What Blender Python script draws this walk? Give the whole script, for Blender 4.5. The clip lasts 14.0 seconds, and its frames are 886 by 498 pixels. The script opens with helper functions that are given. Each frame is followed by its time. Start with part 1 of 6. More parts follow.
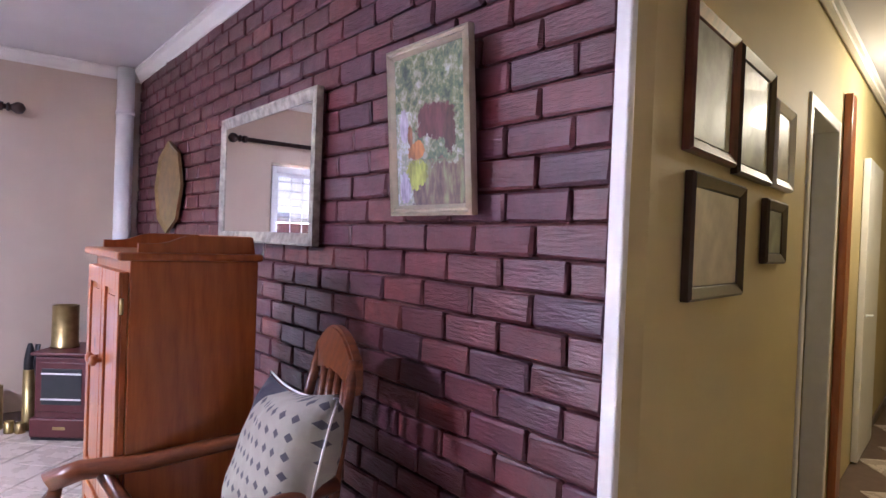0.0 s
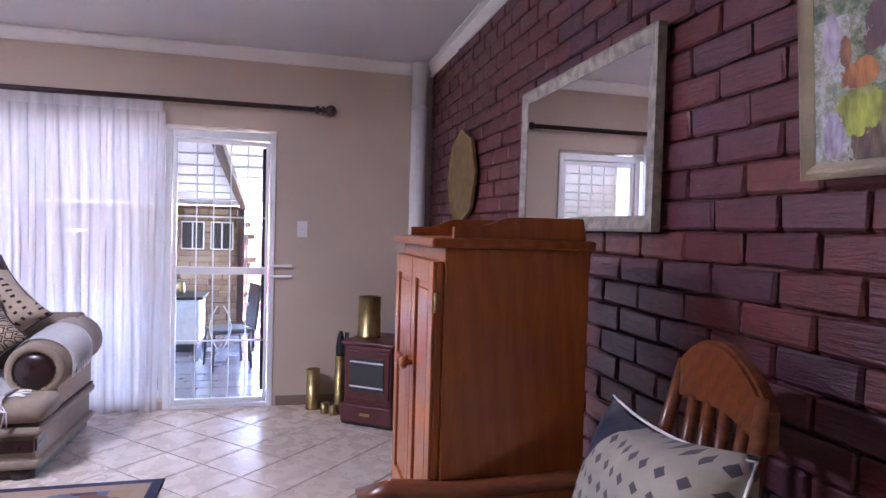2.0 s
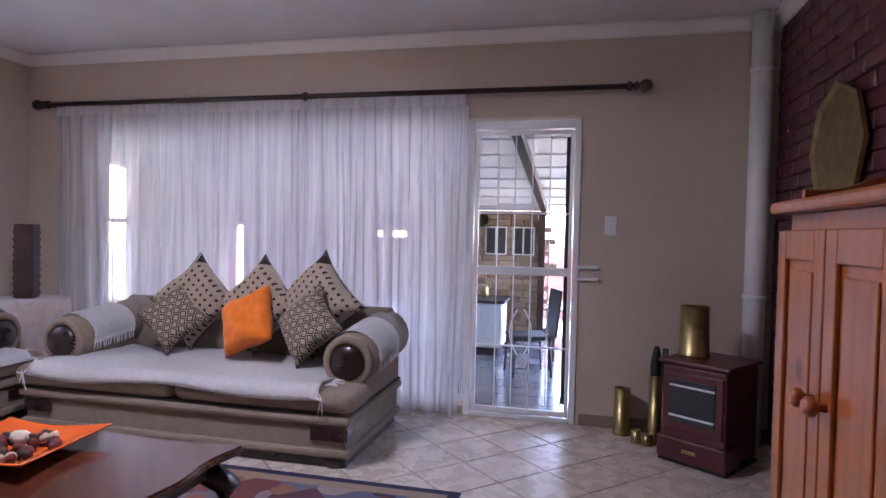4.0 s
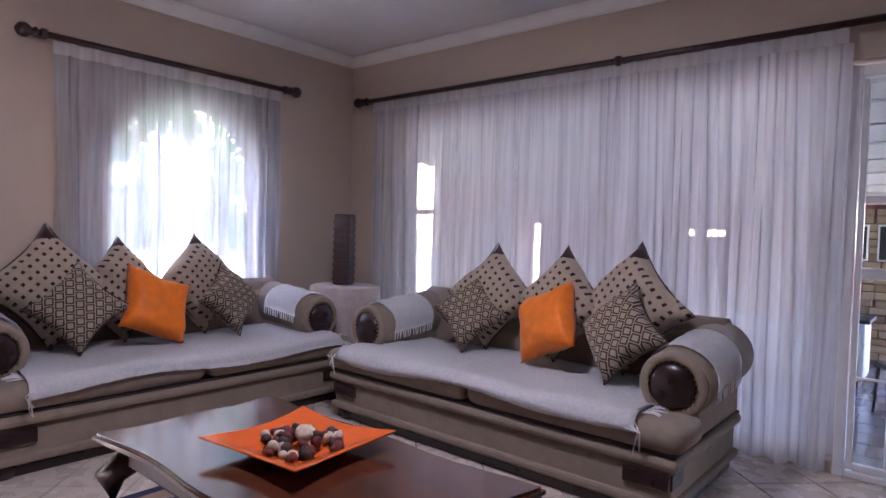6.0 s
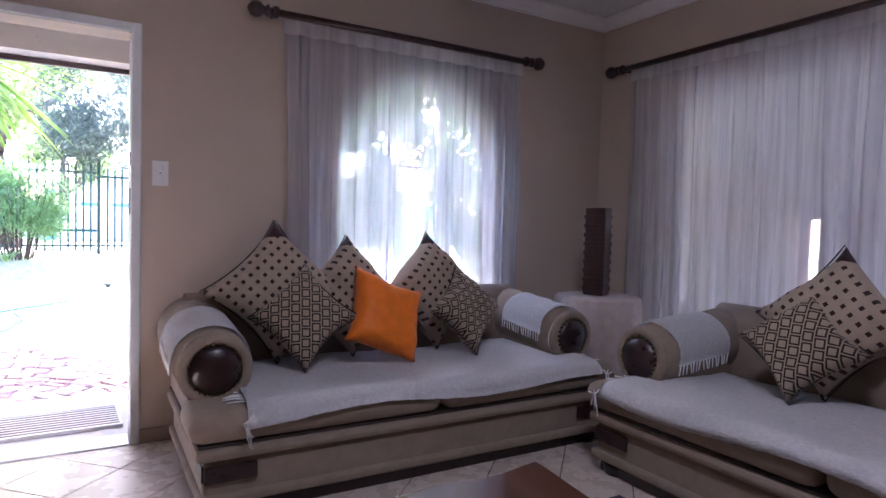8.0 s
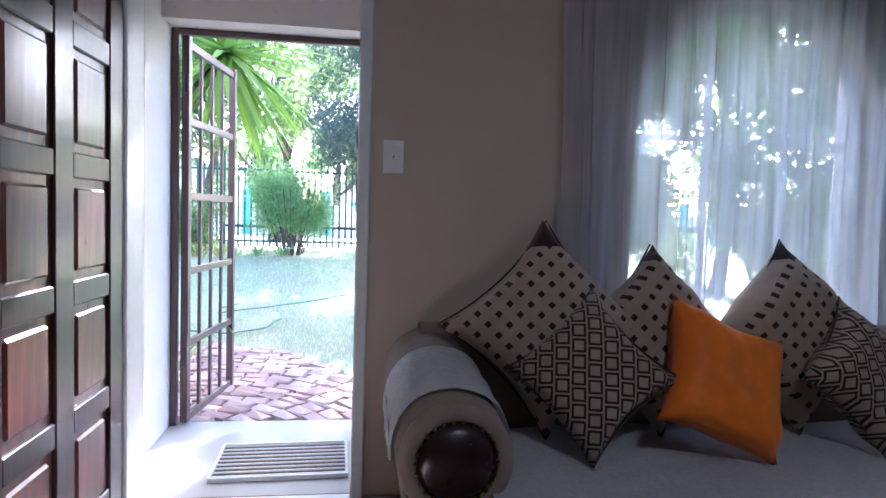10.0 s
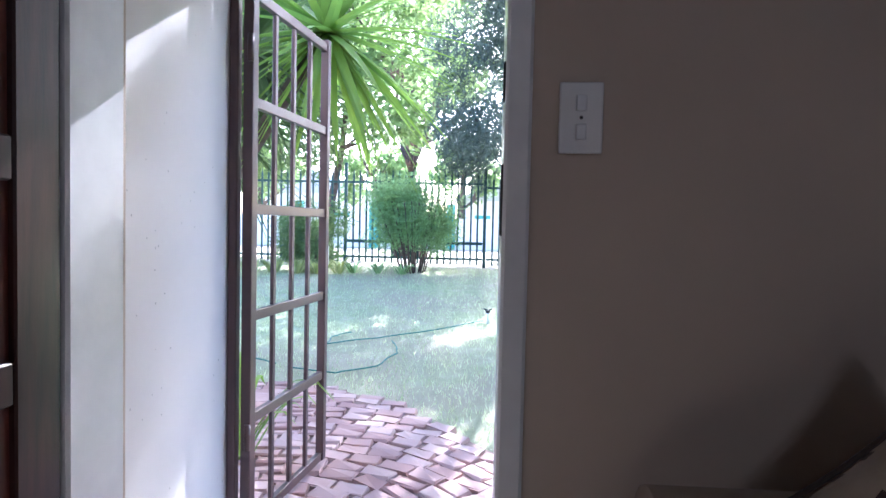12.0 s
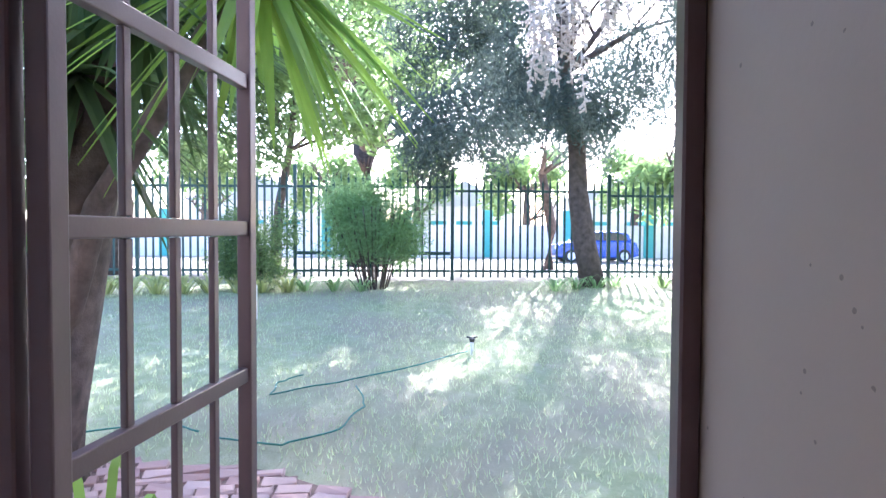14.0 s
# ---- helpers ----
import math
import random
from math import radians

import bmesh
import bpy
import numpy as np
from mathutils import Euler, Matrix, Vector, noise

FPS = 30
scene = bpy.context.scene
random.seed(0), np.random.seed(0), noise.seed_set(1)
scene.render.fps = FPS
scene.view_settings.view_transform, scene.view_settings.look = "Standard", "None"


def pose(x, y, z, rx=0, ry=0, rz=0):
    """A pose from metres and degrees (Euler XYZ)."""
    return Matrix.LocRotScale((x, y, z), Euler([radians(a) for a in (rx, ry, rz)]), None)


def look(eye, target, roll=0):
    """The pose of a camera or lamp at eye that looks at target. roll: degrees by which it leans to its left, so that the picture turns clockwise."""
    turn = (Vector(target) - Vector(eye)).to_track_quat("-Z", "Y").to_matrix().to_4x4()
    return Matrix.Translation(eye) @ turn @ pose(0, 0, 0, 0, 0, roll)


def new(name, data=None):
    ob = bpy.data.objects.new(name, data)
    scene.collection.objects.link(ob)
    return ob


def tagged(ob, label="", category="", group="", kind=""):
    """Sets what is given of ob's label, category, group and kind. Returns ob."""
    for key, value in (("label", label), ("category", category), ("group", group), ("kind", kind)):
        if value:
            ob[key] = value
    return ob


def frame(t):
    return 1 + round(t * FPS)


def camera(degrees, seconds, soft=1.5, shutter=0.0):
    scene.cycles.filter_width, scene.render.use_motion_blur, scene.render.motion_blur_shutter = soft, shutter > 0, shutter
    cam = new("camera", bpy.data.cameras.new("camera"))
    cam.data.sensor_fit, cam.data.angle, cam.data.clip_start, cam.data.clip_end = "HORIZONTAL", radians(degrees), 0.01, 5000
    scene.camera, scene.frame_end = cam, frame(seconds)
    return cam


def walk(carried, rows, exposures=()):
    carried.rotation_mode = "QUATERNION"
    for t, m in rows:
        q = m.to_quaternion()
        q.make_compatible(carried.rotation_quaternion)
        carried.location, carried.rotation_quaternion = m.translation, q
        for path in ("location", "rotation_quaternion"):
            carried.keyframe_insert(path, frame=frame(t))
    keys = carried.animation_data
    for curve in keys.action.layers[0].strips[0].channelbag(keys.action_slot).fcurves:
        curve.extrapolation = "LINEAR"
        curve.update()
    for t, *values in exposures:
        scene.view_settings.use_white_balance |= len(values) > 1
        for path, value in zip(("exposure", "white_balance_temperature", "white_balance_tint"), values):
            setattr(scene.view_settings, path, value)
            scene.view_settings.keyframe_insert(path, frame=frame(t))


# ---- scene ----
cam = camera(72.0, 14.0)
PATH = [
    (0, (0.118, -0.345, 1.423), (1.37, 1.215, 1.397), 2.2),
    (0.5, (0.121, -0.226, 1.403), (1.217, 1.446, 1.37), 2.0),
    (1, (0.139, -0.087, 1.395), (1.061, 1.687, 1.343), 1.8),
    (1.5, (0.154, 0.064, 1.381), (0.865, 1.932, 1.323), 1.7),
    (2, (0.15, 0.208, 1.372), (0.646, 2.145, 1.309), 1.6),
    (2.5, (0.134, 0.375, 1.362), (0.413, 2.354, 1.298), 1.5),
    (5, (0.01, 1.045, 1.2), (-0.883, 2.833, 1.16), 1.6),
    (5.5, (-0.126, 1.197, 1.182), (-1.211, 2.877, 1.13), 1.8),
    (6, (-0.27, 1.34, 1.173), (-1.559, 2.868, 1.111), 1.8),
    (6.5, (-0.446, 1.432, 1.172), (-1.867, 2.837, 1.095), 1.8),
    (7, (-0.637, 1.527, 1.168), (-2.162, 2.819, 1.086), 1.8),
    (7.5, (-0.846, 1.627, 1.168), (-2.47, 2.79, 1.077), 1.6),
    (8, (-1.082, 1.703, 1.152), (-2.81, 2.707, 1.066), 1.6),
    (8.5, (-1.338, 1.76, 1.143), (-3.154, 2.593, 1.05), 1.8),
    (9, (-1.597, 1.811, 1.14), (-3.476, 2.487, 1.032), 1.8),
    (11.5, (-3.07, 1.935, 1.172), (-5.065, 1.8, 1.086), 1.6),
    (12, (-3.36, 1.845, 1.17), (-5.355, 1.715, 1.088), 1.3),
    (12.5, (-3.66, 1.75, 1.173), (-5.656, 1.625, 1.1), 0.9),
    (13, (-3.985, 1.675, 1.175), (-5.982, 1.573, 1.113), 0.8),
    (13.5, (-4.305, 1.612, 1.18), (-6.304, 1.548, 1.125), 0.6),
    (14, (-4.62, 1.588, 1.208), (-6.62, 1.61, 1.146), 0.3),
]
EXPOSURES = [(0, 6.95, 5150, 32), (1.5, 6.45, 5250, 32), (2.5, 5.95, 5350, 32), (5, 5.0, 5450, 31), (6, 4.9, 5500, 31), (7.5, 4.6, 5450, 31), (9, 3.95, 5150, 22), (11.5, 3.15, 5000, 16), (12.5, 2.85, 5250, 20), (13, 2.75, 5250, 20), (14, 2.7, 5250, 21)]
walk(cam, [(t, look(eye, target, roll)) for t, eye, target, roll in PATH], EXPOSURES)

# ---- world and light ----
SUN_EL, SUN_AZ = radians(31), radians(15)
world = bpy.data.worlds.new("world")
scene.world = world
world.use_nodes = True
wn, wl = world.node_tree.nodes, world.node_tree.links
sky = wn.new("ShaderNodeTexSky")
sky.sky_type, sky.sun_disc = "NISHITA", False
sky.sun_elevation, sky.sun_rotation = SUN_EL, radians(-75)
sky.air_density, sky.dust_density = 1.0, 2.5
wl.new(sky.outputs[0], wn["Background"].inputs[0])
wn["Background"].inputs[1].default_value = 0.15
sun = new("sun", bpy.data.lights.new("sun", "SUN"))
sun.data.energy, sun.data.angle, sun.data.color = 5.0, radians(0.6), (1.0, 0.93, 0.82)
sun.matrix_world = look((-20 * math.cos(SUN_AZ), 20 * math.sin(SUN_AZ), 20 * math.tan(SUN_EL)), (0, 0, 0))


def area(name, eye, target, w, h, power, color):
    lamp = new(name, bpy.data.lights.new(name, "AREA"))
    lamp.data.shape, lamp.data.size, lamp.data.size_y, lamp.data.energy, lamp.data.color = "RECTANGLE", w, h, power, color
    lamp.matrix_world = look(eye, target)
    return lamp


area("window_light_north", (-2.1, 5.1, 1.07), (-2.1, 3, 1.07), 3.1, 2.02, 0.28, (0.88, 0.9, 1.0))
ceiling_lamp = new("ceiling_lamp", bpy.data.lights.new("ceiling_lamp", "AREA"))
ceiling_lamp.data.shape, ceiling_lamp.data.size, ceiling_lamp.data.energy, ceiling_lamp.data.color = "DISK", 0.34, 1.15, (1.0, 0.97, 0.93)
ceiling_lamp.matrix_world = pose(-1.7, 2.6, 2.545)
hall_lamp = new("hall_light", bpy.data.lights.new("hall_light", "POINT"))
hall_lamp.data.energy, hall_lamp.data.color, hall_lamp.data.shadow_soft_size = 0.3, (1.0, 0.86, 0.45), 0.08
hall_lamp.location = (4.6, 0.5, 2.35)


# ---- materials ----
class Mat:
    """A small builder of node materials."""

    def __init__(self, name, color=(0.5, 0.5, 0.5), rough=0.6, metal=0.0, coat=0.0, spec=0.5):
        self.m = bpy.data.materials.new(name)
        self.m.use_nodes = True
        self.n, self.l = self.m.node_tree.nodes, self.m.node_tree.links
        self.b = self.n["Principled BSDF"]
        self.b.inputs["Base Color"].default_value = (*color, 1)
        self.b.inputs["Roughness"].default_value = rough
        self.b.inputs["Metallic"].default_value = metal
        self.b.inputs["Coat Weight"].default_value = coat
        self.b.inputs["Specular IOR Level"].default_value = spec
        self.height = None

    def coords(self, kind="Object", scale=(1, 1, 1), rot=(0, 0, 0)):
        tc, mp = self.n.new("ShaderNodeTexCoord"), self.n.new("ShaderNodeMapping")
        mp.inputs["Scale"].default_value = scale
        mp.inputs["Rotation"].default_value = rot
        if kind == "World":
            g = self.n.new("ShaderNodeNewGeometry")
            self.l.new(g.outputs["Position"], mp.inputs[0])
        else:
            self.l.new(tc.outputs[kind], mp.inputs[0])
        return mp.outputs[0]

    def noise(self, vec, scale=5.0, detail=4.0, rough=0.55):
        t = self.n.new("ShaderNodeTexNoise")
        t.inputs["Scale"].default_value, t.inputs["Detail"].default_value, t.inputs["Roughness"].default_value = scale, detail, rough
        self.l.new(vec, t.inputs["Vector"])
        return t.outputs["Fac"]

    def ramp(self, fac, stops):
        r = self.n.new("ShaderNodeValToRGB")
        e = r.color_ramp.elements
        while len(e) < len(stops):
            e.new(0.5)
        for el, (p, c) in zip(e, stops):
            el.position, el.color = p, (*c, 1) if len(c) == 3 else c
        self.l.new(fac, r.inputs[0])
        return r.outputs[0]

    def mix(self, fac, a, b, kind="MIX"):
        x = self.n.new("ShaderNodeMix")
        x.data_type, x.blend_type = "RGBA", kind
        for sock, v in ((x.inputs[0], fac), (x.inputs[6], a), (x.inputs[7], b)):
            if isinstance(v, (int, float)):
                sock.default_value = v
            elif isinstance(v, tuple):
                sock.default_value = (*v, 1)
            else:
                self.l.new(v, sock)
        return x.outputs[2]

    def math(self, op, a, b=0.0, c=0.0):
        x = self.n.new("ShaderNodeMath")
        x.operation = op
        for sock, v in zip(x.inputs, (a, b, c)):
            if isinstance(v, (int, float)):
                sock.default_value = v
            else:
                self.l.new(v, sock)
        return x.outputs[0]

    def xyz(self, vec):
        s = self.n.new("ShaderNodeSeparateXYZ")
        self.l.new(vec, s.inputs[0])
        return s.outputs

    def color(self, sock):
        self.l.new(sock, self.b.inputs["Base Color"])
        return self

    def rough(self, fac, lo, hi):
        r = self.n.new("ShaderNodeMapRange")
        r.inputs["To Min"].default_value, r.inputs["To Max"].default_value = lo, hi
        self.l.new(fac, r.inputs[0])
        self.l.new(r.outputs[0], self.b.inputs["Roughness"])
        return self

    def bump(self, fac, strength=0.3, dist=0.01):
        b = self.n.new("ShaderNodeBump")
        b.inputs["Strength"].default_value, b.inputs["Distance"].default_value = strength, dist
        self.l.new(fac, b.inputs["Height"])
        if self.height is not None:
            self.l.new(self.height, b.inputs["Normal"])
        self.height = b.outputs[0]
        for key in ("Normal", "Coat Normal"):
            self.l.new(self.height, self.b.inputs[key])
        return self

    def random(self):
        o = self.n.new("ShaderNodeObjectInfo")
        return o.outputs["Random"]

    def island(self):
        o = self.n.new("ShaderNodeNewGeometry")
        return o.outputs["Random Per Island"]


def plain(name, color, rough=0.5, metal=0.0, coat=0.0, vary=0.12, scale=14.0, bump=0.08):
    """A surface of one paint or stuff with slight mottling and relief."""
    m = Mat(name, color, rough, metal, coat)
    v = m.coords("Object")
    f = m.noise(v, scale, 5)
    lo = tuple(c * (1 - vary) for c in color)
    hi = tuple(min(1, c * (1 + vary)) for c in color)
    m.color(m.ramp(f, [(0.3, lo), (0.7, hi)]))
    m.rough(f, max(0.02, rough - 0.06), min(1, rough + 0.08))
    if bump:
        m.bump(m.noise(v, scale * 9, 3), bump, 0.004)
    return m.m


def paint_mat(name, color, pits=False, rough=0.6):
    m = Mat(name, color, rough, spec=0.35)
    v = m.coords("World")
    big, fine = m.noise(v, 1.3, 5), m.noise(v, 60, 4)
    c = m.ramp(big, [(0.3, tuple(x * 0.93 for x in color)), (0.7, tuple(min(1, x * 1.05) for x in color))])
    m.color(c)
    m.bump(fine, 0.10, 0.004).bump(m.noise(v, 7, 4), 0.12, 0.01)
    if pits:
        vo = m.n.new("ShaderNodeTexVoronoi")
        vo.inputs["Scale"].default_value = 26
        m.l.new(v, vo.inputs["Vector"])
        mask = m.math("MULTIPLY", m.math("LESS_THAN", vo.outputs["Distance"], 0.09), m.math("GREATER_THAN", m.noise(v, 5, 2), 0.55))
        m.color(m.mix(mask, c, tuple(x * 0.6 for x in color)))
        m.bump(mask, -0.5, 0.006)
    return m.m


def wood_mat(name, dark, light, axis=2, rough=0.35, coat=0.0, scale=1.0, knots=True):
    m = Mat(name, light, rough, coat=coat)
    s = [9 * scale] * 3
    s[axis] = 0.9 * scale
    v = m.coords("Object", tuple(s))
    w = m.n.new("ShaderNodeTexWave")
    w.wave_type, w.bands_direction = "BANDS", "DIAGONAL"
    w.inputs["Scale"].default_value, w.inputs["Distortion"].default_value, w.inputs["Detail"].default_value, w.inputs["Detail Scale"].default_value = 1.3, 5.5, 4.0, 1.6
    m.l.new(v, w.inputs["Vector"])
    fine = m.noise(v, 9, 6, 0.7)
    f = m.math("ADD", m.math("MULTIPLY", w.outputs["Fac"], 0.16), m.math("MULTIPLY", fine, 0.84))
    c = m.ramp(f, [(0.25, dark), (0.75, light)])
    if knots:
        vo = m.n.new("ShaderNodeTexVoronoi")
        vo.inputs["Scale"].default_value = 3.2
        m.l.new(m.coords("Object", (1, 1, 0.8)), vo.inputs["Vector"])
        k = m.ramp(vo.outputs["Distance"], [(0.03, (1, 1, 1)), (0.085, (0, 0, 0))])
        c = m.mix(k, c, tuple(x * 0.35 for x in dark))
    m.color(c)
    m.rough(fine, rough - 0.08, rough + 0.1)
    m.bump(fine, 0.08, 0.003)
    return m.m


def brick_mat():
    m = Mat("glazed_face_brick", (0.2, 0.06, 0.06), 0.4, coat=0.35)
    g = m.n.new("ShaderNodeNewGeometry")
    v = m.coords("World")
    c = m.ramp(m.random(), [(0.0, (0.105, 0.022, 0.026)), (0.25, (0.14, 0.029, 0.034)), (0.5, (0.115, 0.027, 0.04)), (0.72, (0.08, 0.027, 0.045)), (0.82, (0.2, 0.042, 0.034)), (1.0, (0.065, 0.025, 0.042))])
    n1 = m.noise(v, 22, 5)
    c = m.mix(m.ramp(n1, [(0.35, (0, 0, 0)), (0.75, (0.55, 0.55, 0.55))]), c, (0.045, 0.016, 0.022))
    m.color(c)
    vs = m.coords("World", (1, 1, 7))
    ripple = m.noise(vs, 16, 5, 0.6)
    m.rough(n1, 0.3, 0.5)
    m.bump(ripple, 0.4, 0.012).bump(m.noise(v, 120, 3), 0.25, 0.003)
    m.b.inputs["Coat Roughness"].default_value = 0.22
    return m.m


def sheer_mat(name, clear=0.3, glow=(0.72, 0.71, 0.72), face=(0.78, 0.77, 0.78)):
    m = bpy.data.materials.new(name)
    m.use_nodes = True
    n, l = m.node_tree.nodes, m.node_tree.links
    out = n["Material Output"]
    n.remove(n["Principled BSDF"])
    tr, tl, df, m1, m2 = n.new("ShaderNodeBsdfTransparent"), n.new("ShaderNodeBsdfTranslucent"), n.new("ShaderNodeBsdfDiffuse"), n.new("ShaderNodeMixShader"), n.new("ShaderNodeMixShader")
    tl.inputs[0].default_value = (*glow, 1)
    df.inputs[0].default_value = (*face, 1)
    m1.inputs[0].default_value = 0.45
    l.new(tl.outputs[0], m1.inputs[1])
    l.new(df.outputs[0], m1.inputs[2])
    g, w, tc, mp = n.new("ShaderNodeNewGeometry"), n.new("ShaderNodeTexNoise"), n.new("ShaderNodeTexCoord"), n.new("ShaderNodeMapping")
    mp.inputs["Scale"].default_value = (30, 30, 1.0)
    l.new(tc.outputs["Object"], mp.inputs[0])
    l.new(mp.outputs[0], w.inputs["Vector"])
    w.inputs["Scale"].default_value, w.inputs["Detail"].default_value = 1.0, 3
    r = n.new("ShaderNodeMapRange")
    r.inputs["From Min"].default_value, r.inputs["From Max"].default_value = 0.3, 0.7
    r.inputs["To Min"].default_value, r.inputs["To Max"].default_value = 1 - clear - 0.12, 1 - clear + 0.12
    l.new(w.outputs["Fac"], r.inputs[0])
    l.new(r.outputs[0], m2.inputs[0])
    l.new(tr.outputs[0], m2.inputs[1])
    l.new(m1.outputs[0], m2.inputs[2])
    l.new(m2.outputs[0], out.inputs[0])
    return m


def glass_mat(name="clear_glass"):
    m = bpy.data.materials.new(name)
    m.use_nodes = True
    n, l = m.node_tree.nodes, m.node_tree.links
    n.remove(n["Principled BSDF"])
    tr, gl, fr, mx = n.new("ShaderNodeBsdfTransparent"), n.new("ShaderNodeBsdfGlossy"), n.new("ShaderNodeFresnel"), n.new("ShaderNodeMixShader")
    gl.inputs["Roughness"].default_value = 0.02
    fr.inputs[0].default_value = 1.45
    l.new(fr.outputs[0], mx.inputs[0])
    l.new(tr.outputs[0], mx.inputs[1])
    l.new(gl.outputs[0], mx.inputs[2])
    l.new(mx.outputs[0], n["Material Output"].inputs[0])
    return m


CREAM = paint_mat("cream_wall_paint", (0.56, 0.465, 0.375))
HALLPAINT = paint_mat("yellow_cream_passage_paint", (0.56, 0.47, 0.24))
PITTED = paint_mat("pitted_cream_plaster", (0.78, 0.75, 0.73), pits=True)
WHITE = plain("white_gloss_paint", (0.8, 0.8, 0.79), 0.35, bump=0.03, vary=0.04)
CEILING = paint_mat("ceiling_paint", (0.6, 0.58, 0.58))
CORNICE = paint_mat("cornice_paint", (0.8, 0.79, 0.76))
STEEL = plain("white_steel", (0.8, 0.81, 0.82), 0.3, vary=0.04, bump=0.02)
BRICK = brick_mat()
MORTAR = plain("dark_mortar", (0.15, 0.058, 0.052), 0.9, vary=0.35, scale=30, bump=0.5)
DARKWOOD = wood_mat("dark_stained_wood", (0.012, 0.005, 0.005), (0.05, 0.018, 0.013), rough=0.3, coat=0.3, knots=False)
DOORWOOD = wood_mat("varnished_meranti", (0.07, 0.02, 0.014), (0.2, 0.06, 0.04), rough=0.3, coat=0.3, knots=False)
PINE = wood_mat("orange_varnished_pine", (0.26, 0.062, 0.01), (0.42, 0.125, 0.022), rough=0.32, coat=0.35)
CHAIRWOOD = wood_mat("polished_chair_wood", (0.08, 0.02, 0.008), (0.24, 0.07, 0.018), axis=0, rough=0.3, coat=0.3, knots=False)
BURL = wood_mat("polished_dark_tabletop", (0.02, 0.007, 0.005), (0.12, 0.037, 0.016), axis=0, rough=0.2, coat=0.55, scale=0.6, knots=False)
BRASS = plain("aged_brass", (0.42, 0.33, 0.14), 0.34, metal=1.0, vary=0.25)
GLASS = glass_mat()
SHEER = sheer_mat("white_sheer_voile", 0.24)
MIRROR = Mat("mirror_glass", (0.9, 0.9, 0.9), 0.01, metal=1.0).m
BLACK = plain("black_paint", (0.012, 0.012, 0.014), 0.4)


def tile_mat(name, a, b, rough=0.22, bump=0.05):
    m = Mat(name, a, rough, coat=0.1)
    v = m.coords("World")
    base = m.ramp(m.random(), [(0, a), (1, b)])
    n1 = m.noise(v, 9, 6)
    c = m.mix(m.ramp(n1, [(0.4, (0, 0, 0)), (0.8, (0.16, 0.16, 0.16))]), base, tuple(x * 0.72 for x in a))
    m.color(c)
    m.rough(n1, rough - 0.05, rough + 0.12)
    m.bump(m.noise(v, 4, 3), bump, 0.01)
    return m.m


TILE = tile_mat("beige_glazed_tile", (0.58, 0.5, 0.42), (0.61, 0.53, 0.45), 0.24, 0.012)
GROUT = plain("brown_grout", (0.16, 0.11, 0.08), 0.9)


def fabric_mat(name, base, dark, pattern="plain", pitch=0.045, rough=0.9, tip=None):
    m = Mat(name, base, rough, spec=0.2)
    v = m.coords("Object")
    wv = m.noise(v, 240, 2)
    col = m.ramp(m.noise(v, 18, 4), [(0.3, tuple(c * 0.88 for c in base)), (0.7, tuple(min(1, c * 1.08) for c in base))])
    if pattern != "plain":
        vv = m.coords("Object", (1, 1, 1), (0, math.pi / 4, 0)) if pattern == "lattice" else v
        x, _, z = m.xyz(vv)
        if pattern == "lattice":
            row = m.math("FLOOR", m.math("ADD", m.math("DIVIDE", z, pitch), 50.5))
            x = m.math("ADD", x, m.math("MULTIPLY", row, pitch / 2))
        fx = m.math("FRACT", m.math("ADD", m.math("DIVIDE", x, pitch), 50.5))
        fz = m.math("FRACT", m.math("ADD", m.math("DIVIDE", z, pitch), 50.5))
        ax, az = m.math("ABSOLUTE", m.math("SUBTRACT", fx, 0.5)), m.math("ABSOLUTE", m.math("SUBTRACT", fz, 0.5))
        d = m.math("MAXIMUM", ax, az)
        if pattern == "squares":
            mask = m.math("LESS_THAN", d, 0.19)
        elif pattern == "dots":
            mask = m.math("LESS_THAN", m.math("ADD", ax, az), 0.27)
        else:
            ring = m.math("MULTIPLY", m.math("LESS_THAN", d, 0.44), m.math("GREATER_THAN", d, 0.3))
            mask = ring
        col = m.mix(mask, col, dark)
        if tip:
            px_, _, pz_ = m.xyz(v)
            col = m.mix(m.math("GREATER_THAN", m.math("ADD", px_, pz_), tip[0]), col, tip[1])
    m.color(col)
    m.bump(wv, 0.25, 0.002).bump(m.noise(v, 9, 3), 0.2, 0.02)
    m.b.inputs["Sheen Weight"].default_value = 0.15
    return m.m


SOFA = fabric_mat("taupe_sofa_fabric", (0.28, 0.22, 0.165), (0.1, 0.08, 0.06))
SOFADARK = fabric_mat("dark_brown_piping", (0.05, 0.035, 0.028), (0.03, 0.02, 0.02))
LEATHER = plain("dark_brown_leather", (0.022, 0.009, 0.009), 0.28, coat=0.3, scale=20)
THROW = fabric_mat("white_woven_throw", (0.93, 0.92, 0.92), (0.5, 0.5, 0.5))
SQUARES = fabric_mat("taupe_fabric_with_squares", (0.42, 0.335, 0.25), (0.04, 0.022, 0.02), "squares", 0.046, tip=(0.365, (0.035, 0.014, 0.014)))
LATTICE = fabric_mat("dark_lattice_fabric", (0.38, 0.3, 0.215), (0.03, 0.02, 0.02), "lattice", 0.046)
DOTS = fabric_mat("cream_fabric_with_diamonds", (0.34, 0.315, 0.27), (0.08, 0.075, 0.09), "dots", 0.048, tip=(0.31, (0.02, 0.02, 0.05)))
ORANGE = fabric_mat("orange_satin", (0.88, 0.21, 0.01), (0, 0, 0), rough=0.48)
NAVY = fabric_mat("navy_fabric", (0.02, 0.02, 0.05), (0, 0, 0))
